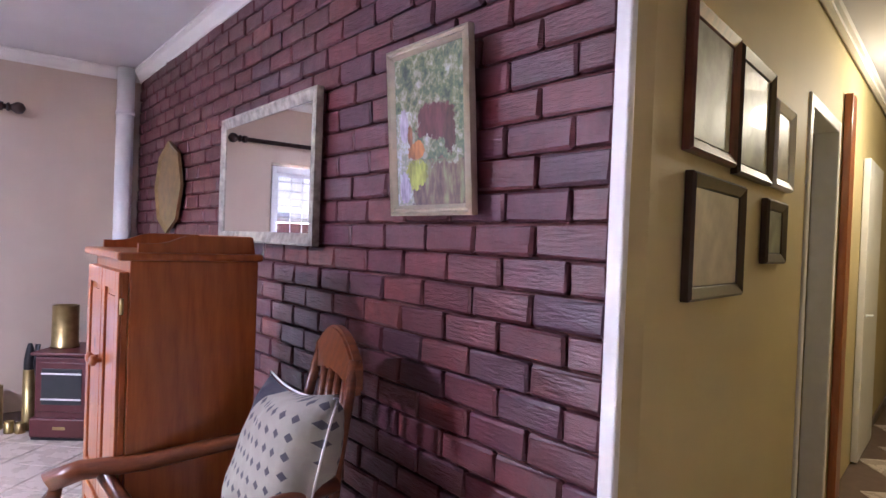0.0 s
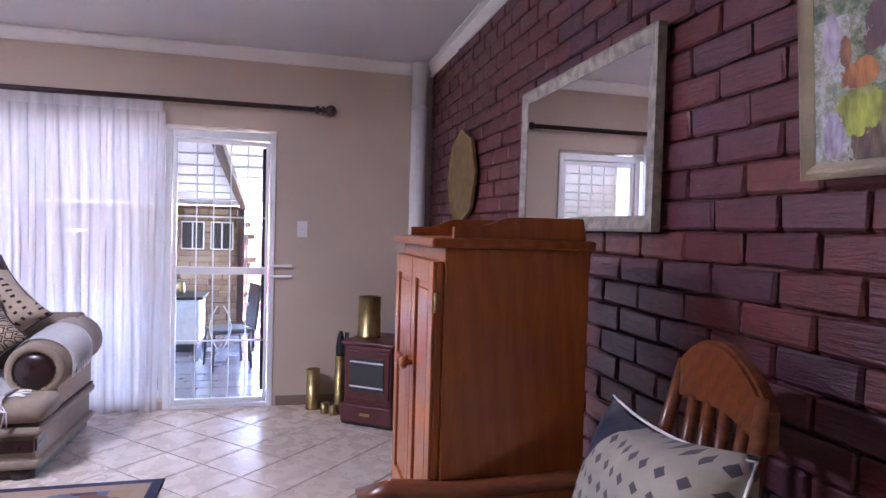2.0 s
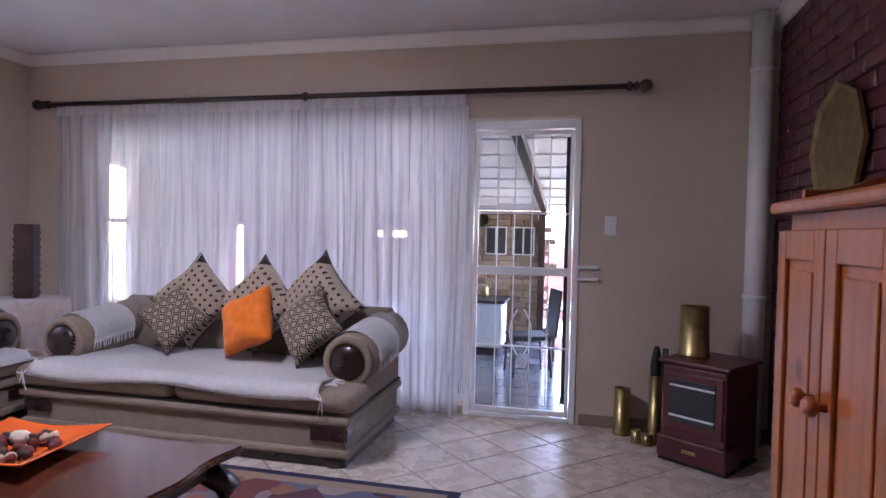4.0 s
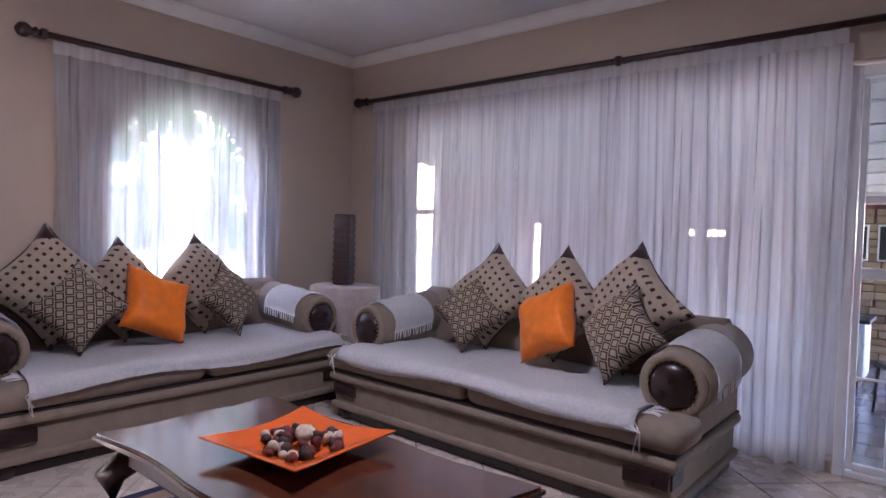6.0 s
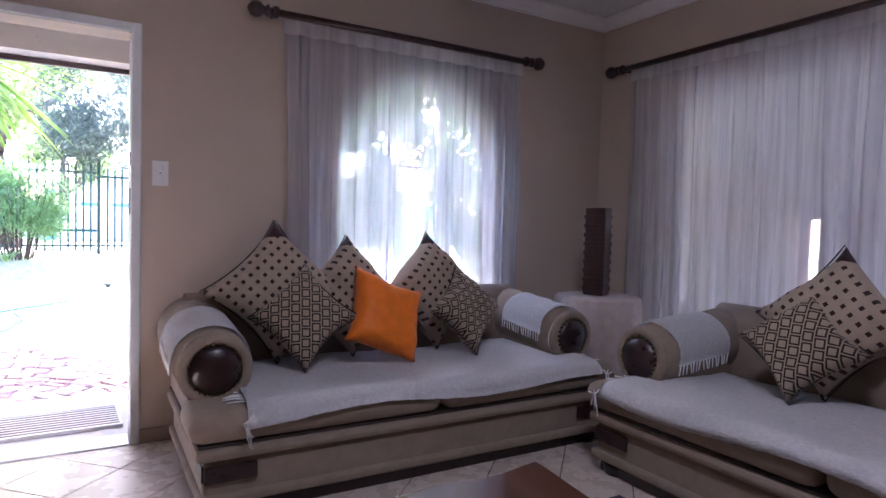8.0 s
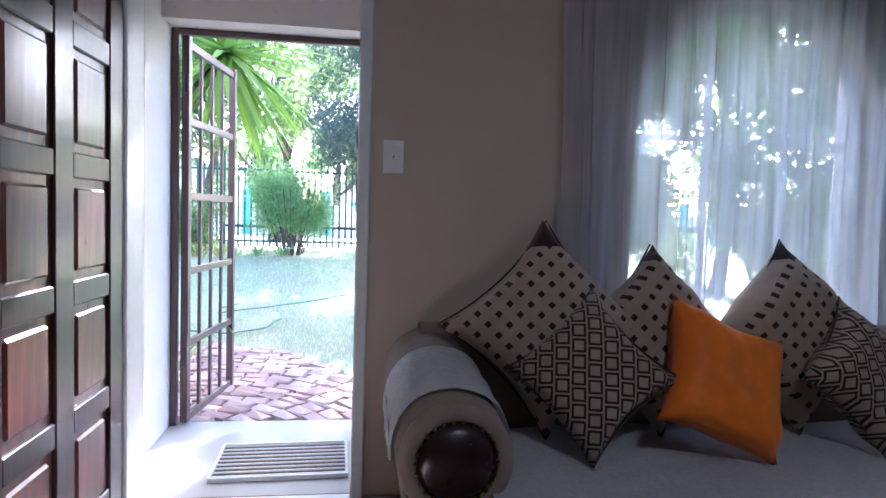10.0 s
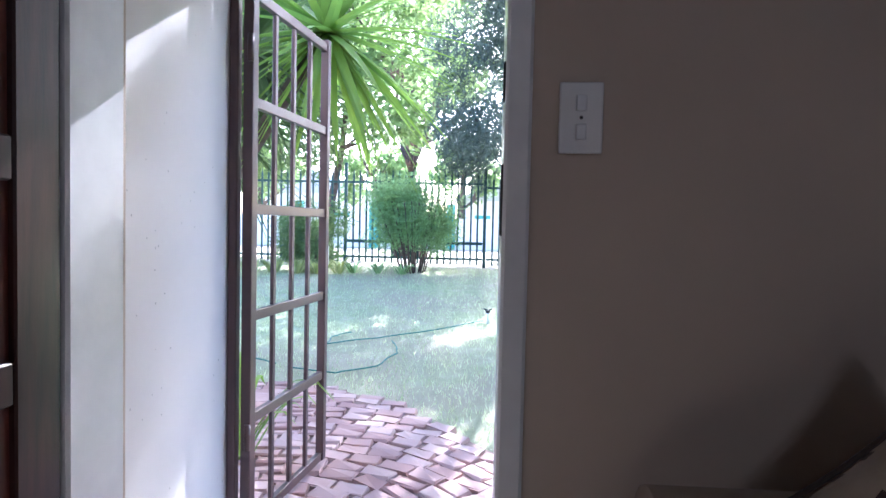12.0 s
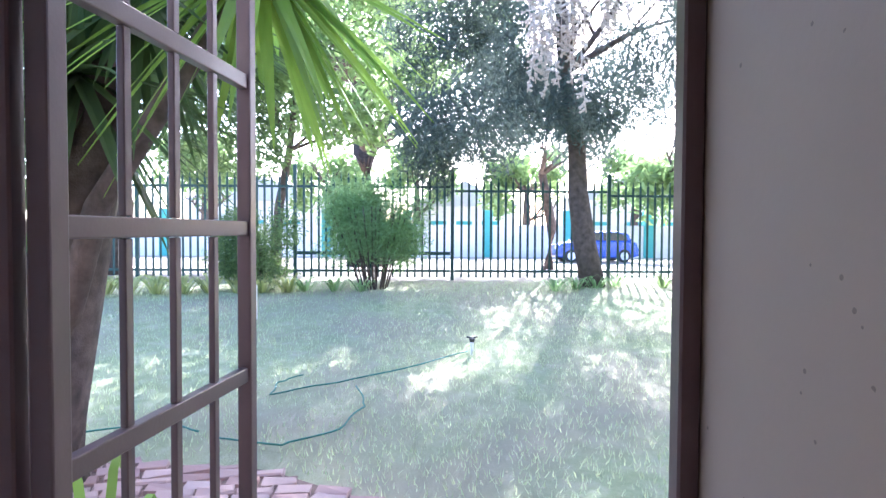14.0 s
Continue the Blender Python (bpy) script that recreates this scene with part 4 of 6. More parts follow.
for sx in (-1, 1):
    for sy in (-1, 1):
        bm = tube(bmesh.new(), [(sx * 0.56, sy * 0.26, 0.36), (sx * 0.63, sy * 0.32, 0.28), (sx * 0.61, sy * 0.31, 0.14), (sx * 0.6, sy * 0.3, 0.05), (sx * 0.64, sy * 0.33, 0.012)], [0.05, 0.05, 0.032, 0.026, 0.034], 12)
        part("leg", bm, DARKWOOD, t)
    part("lower_shelf_rail", rounded(sx * 0.6 - 0.02, sx * 0.6 + 0.02, -0.29, 0.29, 0.1, 0.13, 0.008), DARKWOOD, t)

t = thing("bowl", "square orange glazed dish with flared rim on the coffee table", "bowl", pose(-1.866, 2.545, 0.441, rz=6))
bm = bmesh.new()
loops = []
for s, z in ((0.075, 0.0), (0.09, 0.0), (0.145, 0.022), (0.218, 0.055), (0.221, 0.062), (0.213, 0.062), (0.135, 0.03), (0.085, 0.012)):
    ring = []
    for k in range(4):
        a = math.pi / 4 + k * math.pi / 2
        b = a + math.pi / 2
        for q in range(8):
            u = q / 8
            x = (math.cos(a) * (1 - u) + math.cos(b) * u) * s * 1.414
            y = (math.sin(a) * (1 - u) + math.sin(b) * u) * s * 1.414
            sag = math.sin(math.pi * u)
            ring.append(bm.verts.new((x * (1 - 0.1 * sag * (s / 0.2)), y * (1 - 0.1 * sag * (s / 0.2)), z * (1 - 0.22 * sag))))
    loops.append(ring)
for a, b in zip(loops, loops[1:]):
    for i in range(32):
        bm.faces.new((a[i], a[(i + 1) % 32], b[(i + 1) % 32], b[i])).smooth = True
bm.faces.new(loops[0][::-1])
bm.faces.new(loops[-1])
part("dish", bm, plain("orange_glaze", (0.7, 0.12, 0.015), 0.2, coat=0.6, vary=0.08), t)
POT = [plain("dried_pod_brown", (0.07, 0.026, 0.015), 0.7, vary=0.4, scale=40, bump=0.5), plain("dried_pod_red", (0.11, 0.016, 0.014), 0.7, vary=0.4, scale=40, bump=0.5), plain("dried_pod_pale", (0.55, 0.44, 0.33), 0.7, vary=0.3, scale=40, bump=0.5), plain("dried_pod_dark", (0.04, 0.02, 0.015), 0.7, vary=0.4, bump=0.5)]
rnd = random.Random(8)
mats = {}
for k in range(64):
    a, r = rnd.uniform(0, 6.28), 0.14 * math.sqrt(rnd.random())
    rad = rnd.uniform(0.013, 0.026)
    z = 0.441 + 0.028 + rnd.uniform(0, 0.035) * (1 - r / 0.16)
    if k == 0:
        r, rad, z = 0.02, 0.034, 0.5
    t = thing("dried_pod", "ball of pale cream wicker among dried pods" if k == 0 else "dried seed pod lying in the orange dish", "potpourri", pose(-1.866 + r * math.cos(a), 2.545 + r * math.sin(a), z, rnd.uniform(0, 90), rnd.uniform(0, 90), rnd.uniform(0, 360)), "dried pods in the dish")
    bm = bmesh.new()
    bmesh.ops.create_icosphere(bm, subdivisions=2, radius=rad)
    for v in bm.verts:
        d = 1 + 0.25 * noise.noise(v.co * 60 + Vector((k, 0, 0)))
        v.co = Vector((v.co.x * d, v.co.y * d, v.co.z * d * 0.72))
    part("pod", bm, POT[2] if k == 0 else rnd.choice((POT[0], POT[1], POT[2], POT[3], POT[1])), t, smooth=True)

# ---- pine cabinet ----
t = thing("cabinet", "orange varnished pine cabinet with panelled doors against the brick wall", "cabinet", pose(0.522, 1.71, 0))
CW, CD, CH = 0.56, 0.455, 1.352
part("body", rounded(0.02, CD - 0.03, 0.0, CW, 0.06, CH - 0.025, 0.004), PINE, t)
part("plinth", rounded(0.03, CD - 0.04, 0.01, CW - 0.01, 0.0, 0.062, 0.004), PINE, t)
part("top", rounded(-0.02, CD - 0.02, -0.02, CW + 0.02, CH - 0.026, CH, 0.008), PINE, t)
out = [(0.0, 0.0)] + [(0.0 + 0.36 * k / 20, 0.028 + 0.03 * (1 / (1 + math.exp(-(k - 6) * 1.1)))) for k in range(21)] + [(0.37, 0.0)]
for y in (-0.005, CW - 0.015):
    part("gallery_side", extrude(bmesh.new(), [(u + 0.04, v + CH) for u, v in out], y, y + 0.018, "y"), PINE, t)
part("gallery_back", rounded(0.385, 0.403, 0.0145, CW - 0.0155, CH + 0.0005, CH + 0.06, 0.004), PINE, t)
for i in range(2):
    y0 = 0.012 + i * 0.27
    for z0, z1, nm in ((0.52, 1.29, "door"), (0.09, 0.5, "door")):
        d = part(nm, rounded(0.0, 0.02, y0, y0 + 0.264, z0, z1, 0.003), PINE, t)
        for a0, a1, b0, b1 in ((y0, y0 + 0.05, z0, z1), (y0 + 0.214, y0 + 0.264, z0, z1), (y0 + 0.05, y0 + 0.214, z0, z0 + 0.06), (y0 + 0.05, y0 + 0.214, z1 - 0.06, z1)):
            part("door_rail", rounded(-0.009, 0.001, a0, a1, b0, b1, 0.003), PINE, d)
        part("door_field", rounded(-0.005, 0.001, y0 + 0.07, y0 + 0.194, z0 + 0.08, z1 - 0.08, 0.005), PINE, d)
        zk = 0.98 if z0 > 0.4 else 0.42
        yk = y0 + (0.235 if i == 0 else 0.03)
        part("knob", lathe(bmesh.new(), [(0.008, 0), (0.008, 0.012), (0.018, 0.02), (0.019, 0.03), (0.01, 0.038)], (-0.009, yk, zk), 14, Euler((0, -math.pi / 2, 0)).to_matrix()), PINE, d)
        for zh in (z0 + 0.1, z1 - 0.13):
            yh = y0 - 0.006 if i == 0 else y0 + 0.262
            part("hinge", cyl(bmesh.new(), (0.0, yh, zh), (0.0, yh, zh + 0.05), 0.006, seg=8), BRASS, d)

# ---- wooden armchair and its pillow ----
t = thing("armchair", "polished wooden spindle-back armchair standing against the brick wall", "armchair", pose(0.873, 1.324, 0, rz=-11.6))
part("seat", rounded(-0.5, 0.1, -0.28, 0.28, 0.4, 0.44, 0.018, 3), CHAIRWOOD, t)
for s in (-1, 1):
    part("back_post", tube(bmesh.new(), [(0.07, s * 0.23, 0.42), (0.11, s * 0.2, 0.8), (0.165, s * 0.165, 1.08)], [0.02, 0.018, 0.016], 12), CHAIRWOOD, t)
    part("arm", tube(bmesh.new(), [(0.1, s * 0.24, 0.77), (-0.1, s * 0.27, 0.745), (-0.34, s * 0.31, 0.7), (-0.52, s * 0.33, 0.69), (-0.6, s * 0.33, 0.665), (-0.6, s * 0.33, 0.635), (-0.565, s * 0.33, 0.63)], [0.02, 0.024, 0.027, 0.031, 0.034, 0.03, 0.024], 14), CHAIRWOOD, t)
    part("arm_support", tube(bmesh.new(), [(-0.42, s * 0.25, 0.43), (-0.37, s * 0.28, 0.54), (-0.46, s * 0.32, 0.68)], [0.024, 0.03, 0.024], 12), CHAIRWOOD, t)
    part("stretcher", tube(bmesh.new(), [(-0.46, s * 0.26, 0.16), (-0.2, s * 0.26, 0.16), (0.065, s * 0.26, 0.16)], [0.012, 0.019, 0.012], 10), CHAIRWOOD, t)
    for x in (-0.44, 0.06):
        y = s * 0.24
        part("leg", tube(bmesh.new(), [(x, y, 0.41), (x * 1.03, y * 1.05, 0.25), (x * 1.06, y * 1.1, 0.12), (x * 1.08, y * 1.12, 0.0)], [0.024, 0.03, 0.018, 0.022], 12), CHAIRWOOD, t)
for k in range(4):
    y = -0.105 + 0.07 * k
    part("spindle", tube(bmesh.new(), [(0.07, y * 1.2, 0.43), (0.1, y * 1.1, 0.65), (0.14, y, 0.85), (0.165, y, 1.02)], [0.012, 0.02, 0.013, 0.015], 10), CHAIRWOOD, t)
out = [(-0.185, 0.985)] + [(-0.185 + 0.37 * k / 24, 1.06 + 0.095 * math.sin(math.pi * k / 24) ** 0.7) for k in range(25)] + [(0.185, 0.985)] + [(0.185 - 0.37 * k / 12, 0.985 + 0.03 * math.sin(math.pi * k / 12)) for k in range(1, 12)]
bm = extrude(bmesh.new(), out, 0.15, 0.186, "x")
bmesh.ops.bevel(bm, geom=[e for e in bm.edges if abs(e.verts[0].co.x - e.verts[1].co.x) < 1e-5], offset=0.008, segments=2, affect="EDGES", clamp_overlap=True)
part("top_rail", bm, CHAIRWOOD, t)
cushion("cream cushion with grey diamonds and navy corner propped in the armchair", 0.53, 0.2, DOTS, (0.79, 1.28, 0.46), 84, -13, NAVY, THROW, seed=3, spin=-4, pull=0.2)

# ---- heater and brass shells ----
t = thing("heater", "small brown enamelled gas heater with dark glass front near the corner", "heater", pose(0.81, 4.54, 0, rz=-36))
RED = plain("oxblood_enamel", (0.1, 0.022, 0.024), 0.38, coat=0.15)
part("body", rounded(-0.17, 0.2, -0.2, 0.2, 0.03, 0.56, 0.015), RED, t)
part("lid", rounded(-0.19, 0.22, -0.22, 0.21, 0.561, 0.585, 0.008), RED, t)
part("base_drawer", rounded(-0.185, 0.215, -0.225, -0.02, 0.02, 0.15, 0.012), RED, t)
part("maker_plate", rounded(-0.03, 0.05, -0.229, -0.222, 0.075, 0.095, 0.002), BRASS, t)
part("front_frame", rounded(-0.155, 0.185, -0.214, -0.195, 0.19, 0.52, 0.006), RED, t)
part("window", rounded(-0.115, 0.145, -0.219, -0.212, 0.24, 0.48, 0.003), plain("smoked_glass", (0.03, 0.035, 0.04), 0.35, coat=0.2), t, "smoked glass window")
for z in (0.27, 0.44):
    part("trim_strip", rounded(-0.115, 0.145, -0.224, -0.2195, z, z + 0.012, 0.002), STEEL, t)
part("side_bracket", tube(bmesh.new(), [(-0.19, -0.1, 0.3), (-0.21, -0.12, 0.5), (-0.2, -0.12, 0.62)], 0.018, 10), BLACK, t)
part("foot", rounded(-0.18, 0.21, -0.21, 0.19, 0.0, 0.022, 0.004), BLACK, t)


def shell(m, r, h, label, tip=False):
    t = thing("brass_shell_case", label, "brass vase", m, "brass shell cases")
    part("case", lathe(bmesh.new(), [(r * 1.06, 0), (r * 1.06, 0.01), (r, 0.016), (r * 0.97, h), (r * 0.9, h), (r * 0.88, 0.03)], (0, 0, 0), 24), BRASS, t)
    if tip:
        part("tip", lathe(bmesh.new(), [(r * 0.88, h - 0.02), (r * 0.9, h + 0.06), (r * 0.6, h + 0.14), (r * 0.3, h + 0.18)], (0, 0, 0), 20), BLACK, t, "blackened pointed tip")


shell(pose(0.36, 4.86, 0), 0.052, 0.3, "wide brass shell case standing on the tiles beside the skirting")
shell(pose(0.55, 4.75, 0), 0.04, 0.42, "tall brass shell case with blackened tip beside the heater", True)
shell(pose(0.44, 4.72, 0), 0.03, 0.08, "short brass shell case on the tiles beside the heater")
shell(pose(0.5, 4.68, 0), 0.03, 0.07, "short brass shell case on the tiles beside the heater")
shell(pose(0.74, 4.6, 0.586), 0.085, 0.29, "wide brass shell case standing on top of the heater")

t = thing("ceiling_light", "round white ceiling light fitting in the living room", "ceiling light", pose(-1.7, 2.6, H))
part("canopy", lathe(bmesh.new(), [(0.2, 0), (0.2, -0.03), (0.185, -0.1), (0.02, -0.105)][::-1], (0, 0, 0), 32), WHITE, t)

# ---- passage beyond the brick wall ----
HALL = pose(1.28, 0.45, 0, rz=10.5)


def hall_slab(name, u0, u1, v0, v1, z0, z1, material, label=""):
    bm = bmesh.new()
    box(bm, u0, u1, v0, v1, z0, z1)
    ob = structure(name, bm, material, label)
    ob.matrix_world = HALL
    return ob


hall_slab("wall_hall_north", 0.035, 1.9, 0, 0.1, -0.1, 2.75, HALLPAINT, "cream passage wall hung with framed pictures")
hall_slab("wall_hall_north", 1.9, 2.66, 0, 0.1, 2.12, 2.75, HALLPAINT)
hall_slab("wall_hall_north", 2.66, 6.6, 0, 0.1, -0.1, 2.75, HALLPAINT)
hall_slab("wall_hall_south", -0.05, 6.6, -1.3, -1.2, -0.1, 2.75, HALLPAINT)
hall_slab("wall_hall_end", 6.5, 6.6, -1.2, 0, -0.1, 2.75, HALLPAINT)
hall_slab("wall_side_room", 1.7, 3.4, 1.2, 1.3, -0.1, 2.75, HALLPAINT)
hall_slab("wall_side_room", 1.6, 1.7, 0.1, 1.3, -0.1, 2.75, HALLPAINT)
hall_slab("wall_side_room", 3.3, 3.4, 0.1, 1.2, -0.1, 2.75, HALLPAINT)
dh = tagged(new("door_3"), "pale green-white door standing open in the passage", "", "", "structure")
dh.matrix_world = HALL
for a in ((1.86, 1.92, -0.012, 0.11, 0, 2.16), (2.64, 2.7, -0.012, 0.11, 0, 2.16), (1.92, 2.64, -0.012, 0.11, 2.1, 2.16)):
    bar("door_frame", *a, STEEL, dh)
part("leaf", rounded(2.58, 2.62, 0.12, 0.84, 0.01, 2.08, 0.004), plain("pale_mint_door_paint", (0.62, 0.7, 0.62), 0.4, vary=0.04), dh)
part("door_handle", tube(bmesh.new(), [(2.57, 0.77, 1.02), (2.54, 0.77, 1.02), (2.54, 0.67, 1.02)], 0.01, 8), STEEL, dh)
for u0, mat, lab in ((2.82, PINE, "orange wooden cupboard post in the passage"), (3.75, WHITE, "white painted door in the passage")):
    d = tagged(new("door_4" if mat is PINE else "door_5"), lab, "", "", "structure")
    d.matrix_world = HALL
    part("leaf", rounded(u0, u0 + (0.16 if mat is PINE else 0.8), -0.045, -0.004, 0.01, 2.35 if mat is PINE else 2.1, 0.004), mat, d)
    if mat is WHITE:
        part("door_handle", tube(bmesh.new(), [(u0 + 0.06, -0.05, 1.02), (u0 + 0.06, -0.08, 1.02), (u0 + 0.15, -0.08, 1.02)], 0.01, 8), STEEL, d)
prof_top = bmesh.new()
box(prof_top, 0.0, 6.5, -0.07, -0.001, H - 0.075, H - 0.0)
bmesh.ops.bevel(prof_top, geom=list(prof_top.edges), offset=0.02, segments=2, affect="EDGES")
structure("trim", prof_top, CORNICE, "white plaster cornice").matrix_world = HALL
for a, b in ((0.02, 1.85), (4.6, 6.4)):
    hall_slab("baseboard", a, b, -0.013, -0.001, 0, 0.075, SKIRT, "brown tiled skirting")
for u, z, w, h, mat, art, lab in ((0.49, 1.875, 0.4, 0.39, DOORWOOD, ART[1], "framed print in a plain reddish wooden frame"), (0.925, 1.865, 0.42, 0.4, DARKWOOD, ART[1], "framed print in a carved dark frame with a ribbed top"),
                              (0.57, 1.46, 0.49, 0.345, DARKWOOD, ART[0], "small print with wide mount in a carved dark frame"), (1.25, 1.503, 0.3, 0.235, DARKWOOD, ART[1], "tiny print in a dark wooden frame"), (1.33, 1.83, 0.3, 0.32, STEEL, ART[0], "pale print in a thin pale frame")):
    t = thing("framed_picture", lab, "picture", HALL @ pose(u, -0.003, z, rz=90), "pictures on the passage wall")
    part("frame", frame_bar(bmesh.new(), w, h, [(0, 0), (0, 0.02), (0.008, 0.028), (0.035, 0.016), (0.045, 0.0)]), mat, t)
    part("print", rounded(-0.012, -0.002, -w / 2 + 0.04, w / 2 - 0.04, -h / 2 + 0.04, h / 2 - 0.04, 0.001, 1), art, t)
t = thing("ceiling_light", "round frosted ceiling light glowing in the passage", "ceiling light", HALL @ pose(3.3, -0.6, H))
part("base_ring", cyl(bmesh.new(), (0, 0, -0.03), (0, 0, 0), 0.15, seg=28), WHITE, t)
shade = Mat("glowing_frosted_glass", (0.9, 0.85, 0.7), 0.4)
shade.b.inputs["Emission Color"].default_value = (1, 0.85, 0.55, 1)
shade.b.inputs["Emission Strength"].default_value = 0.06
p = part("diffuser", lathe(bmesh.new(), [(0.14, -0.03), (0.13, -0.06), (0.09, -0.09), (0.01, -0.1)], (0, 0, 0), 28), shade.m, t)
p.visible_shadow = False
t = thing("runner_rug", "black and beige patchwork runner rug on the passage floor", "rug", HALL @ pose(3.6, -0.62, 0))
part("backing", rounded(-1.9, 1.9, -0.36, 0.36, 0.0, 0.008, 0.003), BLACK, t)
rnd = random.Random(5)
PATCH = [plain("rug_black", (0.02, 0.02, 0.02), 0.95), plain("rug_beige", (0.5, 0.42, 0.3), 0.95), plain("rug_brown", (0.14, 0.08, 0.05), 0.95), plain("rug_cream", (0.66, 0.62, 0.54), 0.95)]
for i in range(19):
    for j in range(4):
        x, y = -1.88 + i * 0.198, -0.35 + j * 0.175
        part("patch", rounded(x, x + 0.19, y, y + 0.168, 0.0082, 0.012, 0.002, 1), PATCH[(i * 2 + j * 3 + rnd.randrange(3)) % 4], t)

# ---- porch passage and steel gate at the front door ----
LIGHTGREY = tile_mat("grey_porch_screed", (0.42, 0.4, 0.38), (0.46, 0.44, 0.42), 0.5)
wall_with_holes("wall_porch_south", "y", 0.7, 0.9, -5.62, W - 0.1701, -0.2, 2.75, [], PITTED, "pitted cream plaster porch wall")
# sunless north side: its shade is put into a darker, browner plaster colour
wall_with_holes("wall_porch_north", "y", 2.005, 2.24, -5.62, W - 0.1701, -0.2, 2.75, [], paint_mat("shaded_tan_plaster", (0.33, 0.265, 0.21), pits=True), "pitted tan plaster porch wall, its shade put into the colour")
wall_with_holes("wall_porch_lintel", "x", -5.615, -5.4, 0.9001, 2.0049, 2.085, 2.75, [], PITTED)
bm = bmesh.new()
box(bm, -5.6, W - 0.172, 0.66, 2.24, 2.45, 2.6)
structure("ceiling_porch", bm, CEILING, "plain porch ceiling")
bm = bmesh.new()
box(bm, -5.62, W - 0.172, 0.9001, 2.0049, -0.2, -0.03)
structure("floor_porch", bm, LIGHTGREY, "worn grey porch floor")
GATE = plain("brown_enamelled_steel", (0.085, 0.045, 0.045), 0.4, coat=0.25, vary=0.1)
gf = tagged(new("door_6"), "brown enamelled steel gate frame in the porch opening", "", "", "structure")
for a in ((-5.6, -5.56, 0.902, 0.936, -0.03, 2.082), (-5.6, -5.56, 1.968, 2.003, -0.03, 2.082), (-5.6, -5.56, 0.936, 1.968, 2.05, 2.082)):
    bar("gate_frame", *a, GATE, gf)
t = thing("steel_gate", "brown enamelled barred steel gate swung open outwards from the porch", "gate", pose(-5.575, 0.968, 0, rz=173))
for x0, x1 in ((0.0, 0.045), (0.735, 0.775)):
    part("stile", rounded(x0, x1, -0.02, 0.02, -0.02, 2.05, 0.004), GATE, t)
for z in (0.0, 0.41, 0.805, 1.21, 1.61, 2.01):
    part("rail", rounded(0.045, 0.735, -0.013, 0.013, z - 0.02, z + 0.02, 0.003), GATE, t)
for k in range(3):
    x = 0.045 + 0.69 * (k + 1) / 4
    for za, zb in zip((0.0, 0.41, 0.805, 1.21, 1.61), (0.41, 0.805, 1.21, 1.61, 2.01)):
        part("bar", rounded(x - 0.012, x + 0.012, -0.008, 0.008, za + 0.021, zb - 0.021, 0.002, 1), GATE, t)
for z in (0.3, 1.75):
    part("hinge", cyl(bmesh.new(), (-0.005, -0.012, z), (-0.005, -0.012, z + 0.1), 0.012, seg=10), GATE, t)
part("latch", rounded(0.77, 0.8, -0.012, 0.012, 0.95, 1.05, 0.003), STEEL, t)
t = thing("door_mat", "grey slatted metal foot mat lying in the porch", "door mat", pose(-5.04, 1.56, -0.029, rz=2))
part("rim", frame_bar(bmesh.new(), 0.6, 0.4, [(0, 0.0), (0, 0.02), (0.012, 0.02), (0.012, 0)]), STEEL, t).matrix_local = pose(0, 0, 0, 0, 90, 0)
for k in range(18):
    x = -0.185 + 0.37 * k / 17
    part("slat", rounded(x - 0.006, x + 0.006, -0.287, 0.287, 0.0, 0.014, 0.002, 1), GROUT if k % 2 else STEEL, t)


# unseen slab, added to cut the skylight that reaches the porch walls
bm = bmesh.new()
box(bm, -6.0, -5.62, -2.0, 6.0, 2.55, 2.7)
structure("ceiling_skyblock", bm, CEILING, "plain white unseen slab above the porch opening, added to block skylight")

# ---- garden ----
def gz(x, y=0.0):
    if x > -7.2:
        return -0.055
    u = min(1.0, (-7.2 - x) / 7.4)
    a = -0.055 + 0.4 * u * u * (3 - 2 * u)
    if x < -16.5:
        a -= 0.6 * min(1.0, (-16.5 - x) / 14)
    return a


def lawn_mat():
    m = Mat("dry_lawn", (0.3, 0.32, 0.16), 0.95, spec=0.15)
    v = m.coords("World")
    big, mid, fine = m.noise(v, 0.55, 4), m.noise(v, 5, 6, 0.7), m.noise(v, 70, 4, 0.7)
    g = m.ramp(mid, [(0.3, (0.32, 0.37, 0.19)), (0.5, (0.42, 0.46, 0.26)), (0.7, (0.56, 0.55, 0.37))])
    c = m.mix(m.ramp(big, [(0.42, (0, 0, 0)), (0.6, (0.8, 0.8, 0.8))]), g, (0.42, 0.37, 0.27))
    x, y, _ = m.xyz(v)
    far = m.ramp(m.math("DIVIDE", m.math("SUBTRACT", -13.0, x), 4.0), [(0.0, (0, 0, 0)), (0.8, (1, 1, 1))])
    c = m.mix(far, c, (0.5, 0.43, 0.34))
    c = m.mix(m.math("MULTIPLY", fine, 0.35), c, (0.12, 0.12, 0.06))
    m.color(c)
    m.bump(fine, 0.8, 0.02).bump(mid, 0.4, 0.03)
    return m.m


def lerp_curve(v, pts):
    for (a, p), (b, q) in zip(pts, pts[1:]):
        if a <= v <= b:
            return p + (q - p) * (v - a) / (b - a)
    return pts[0][1] if v < pts[0][0] else pts[-1][1]


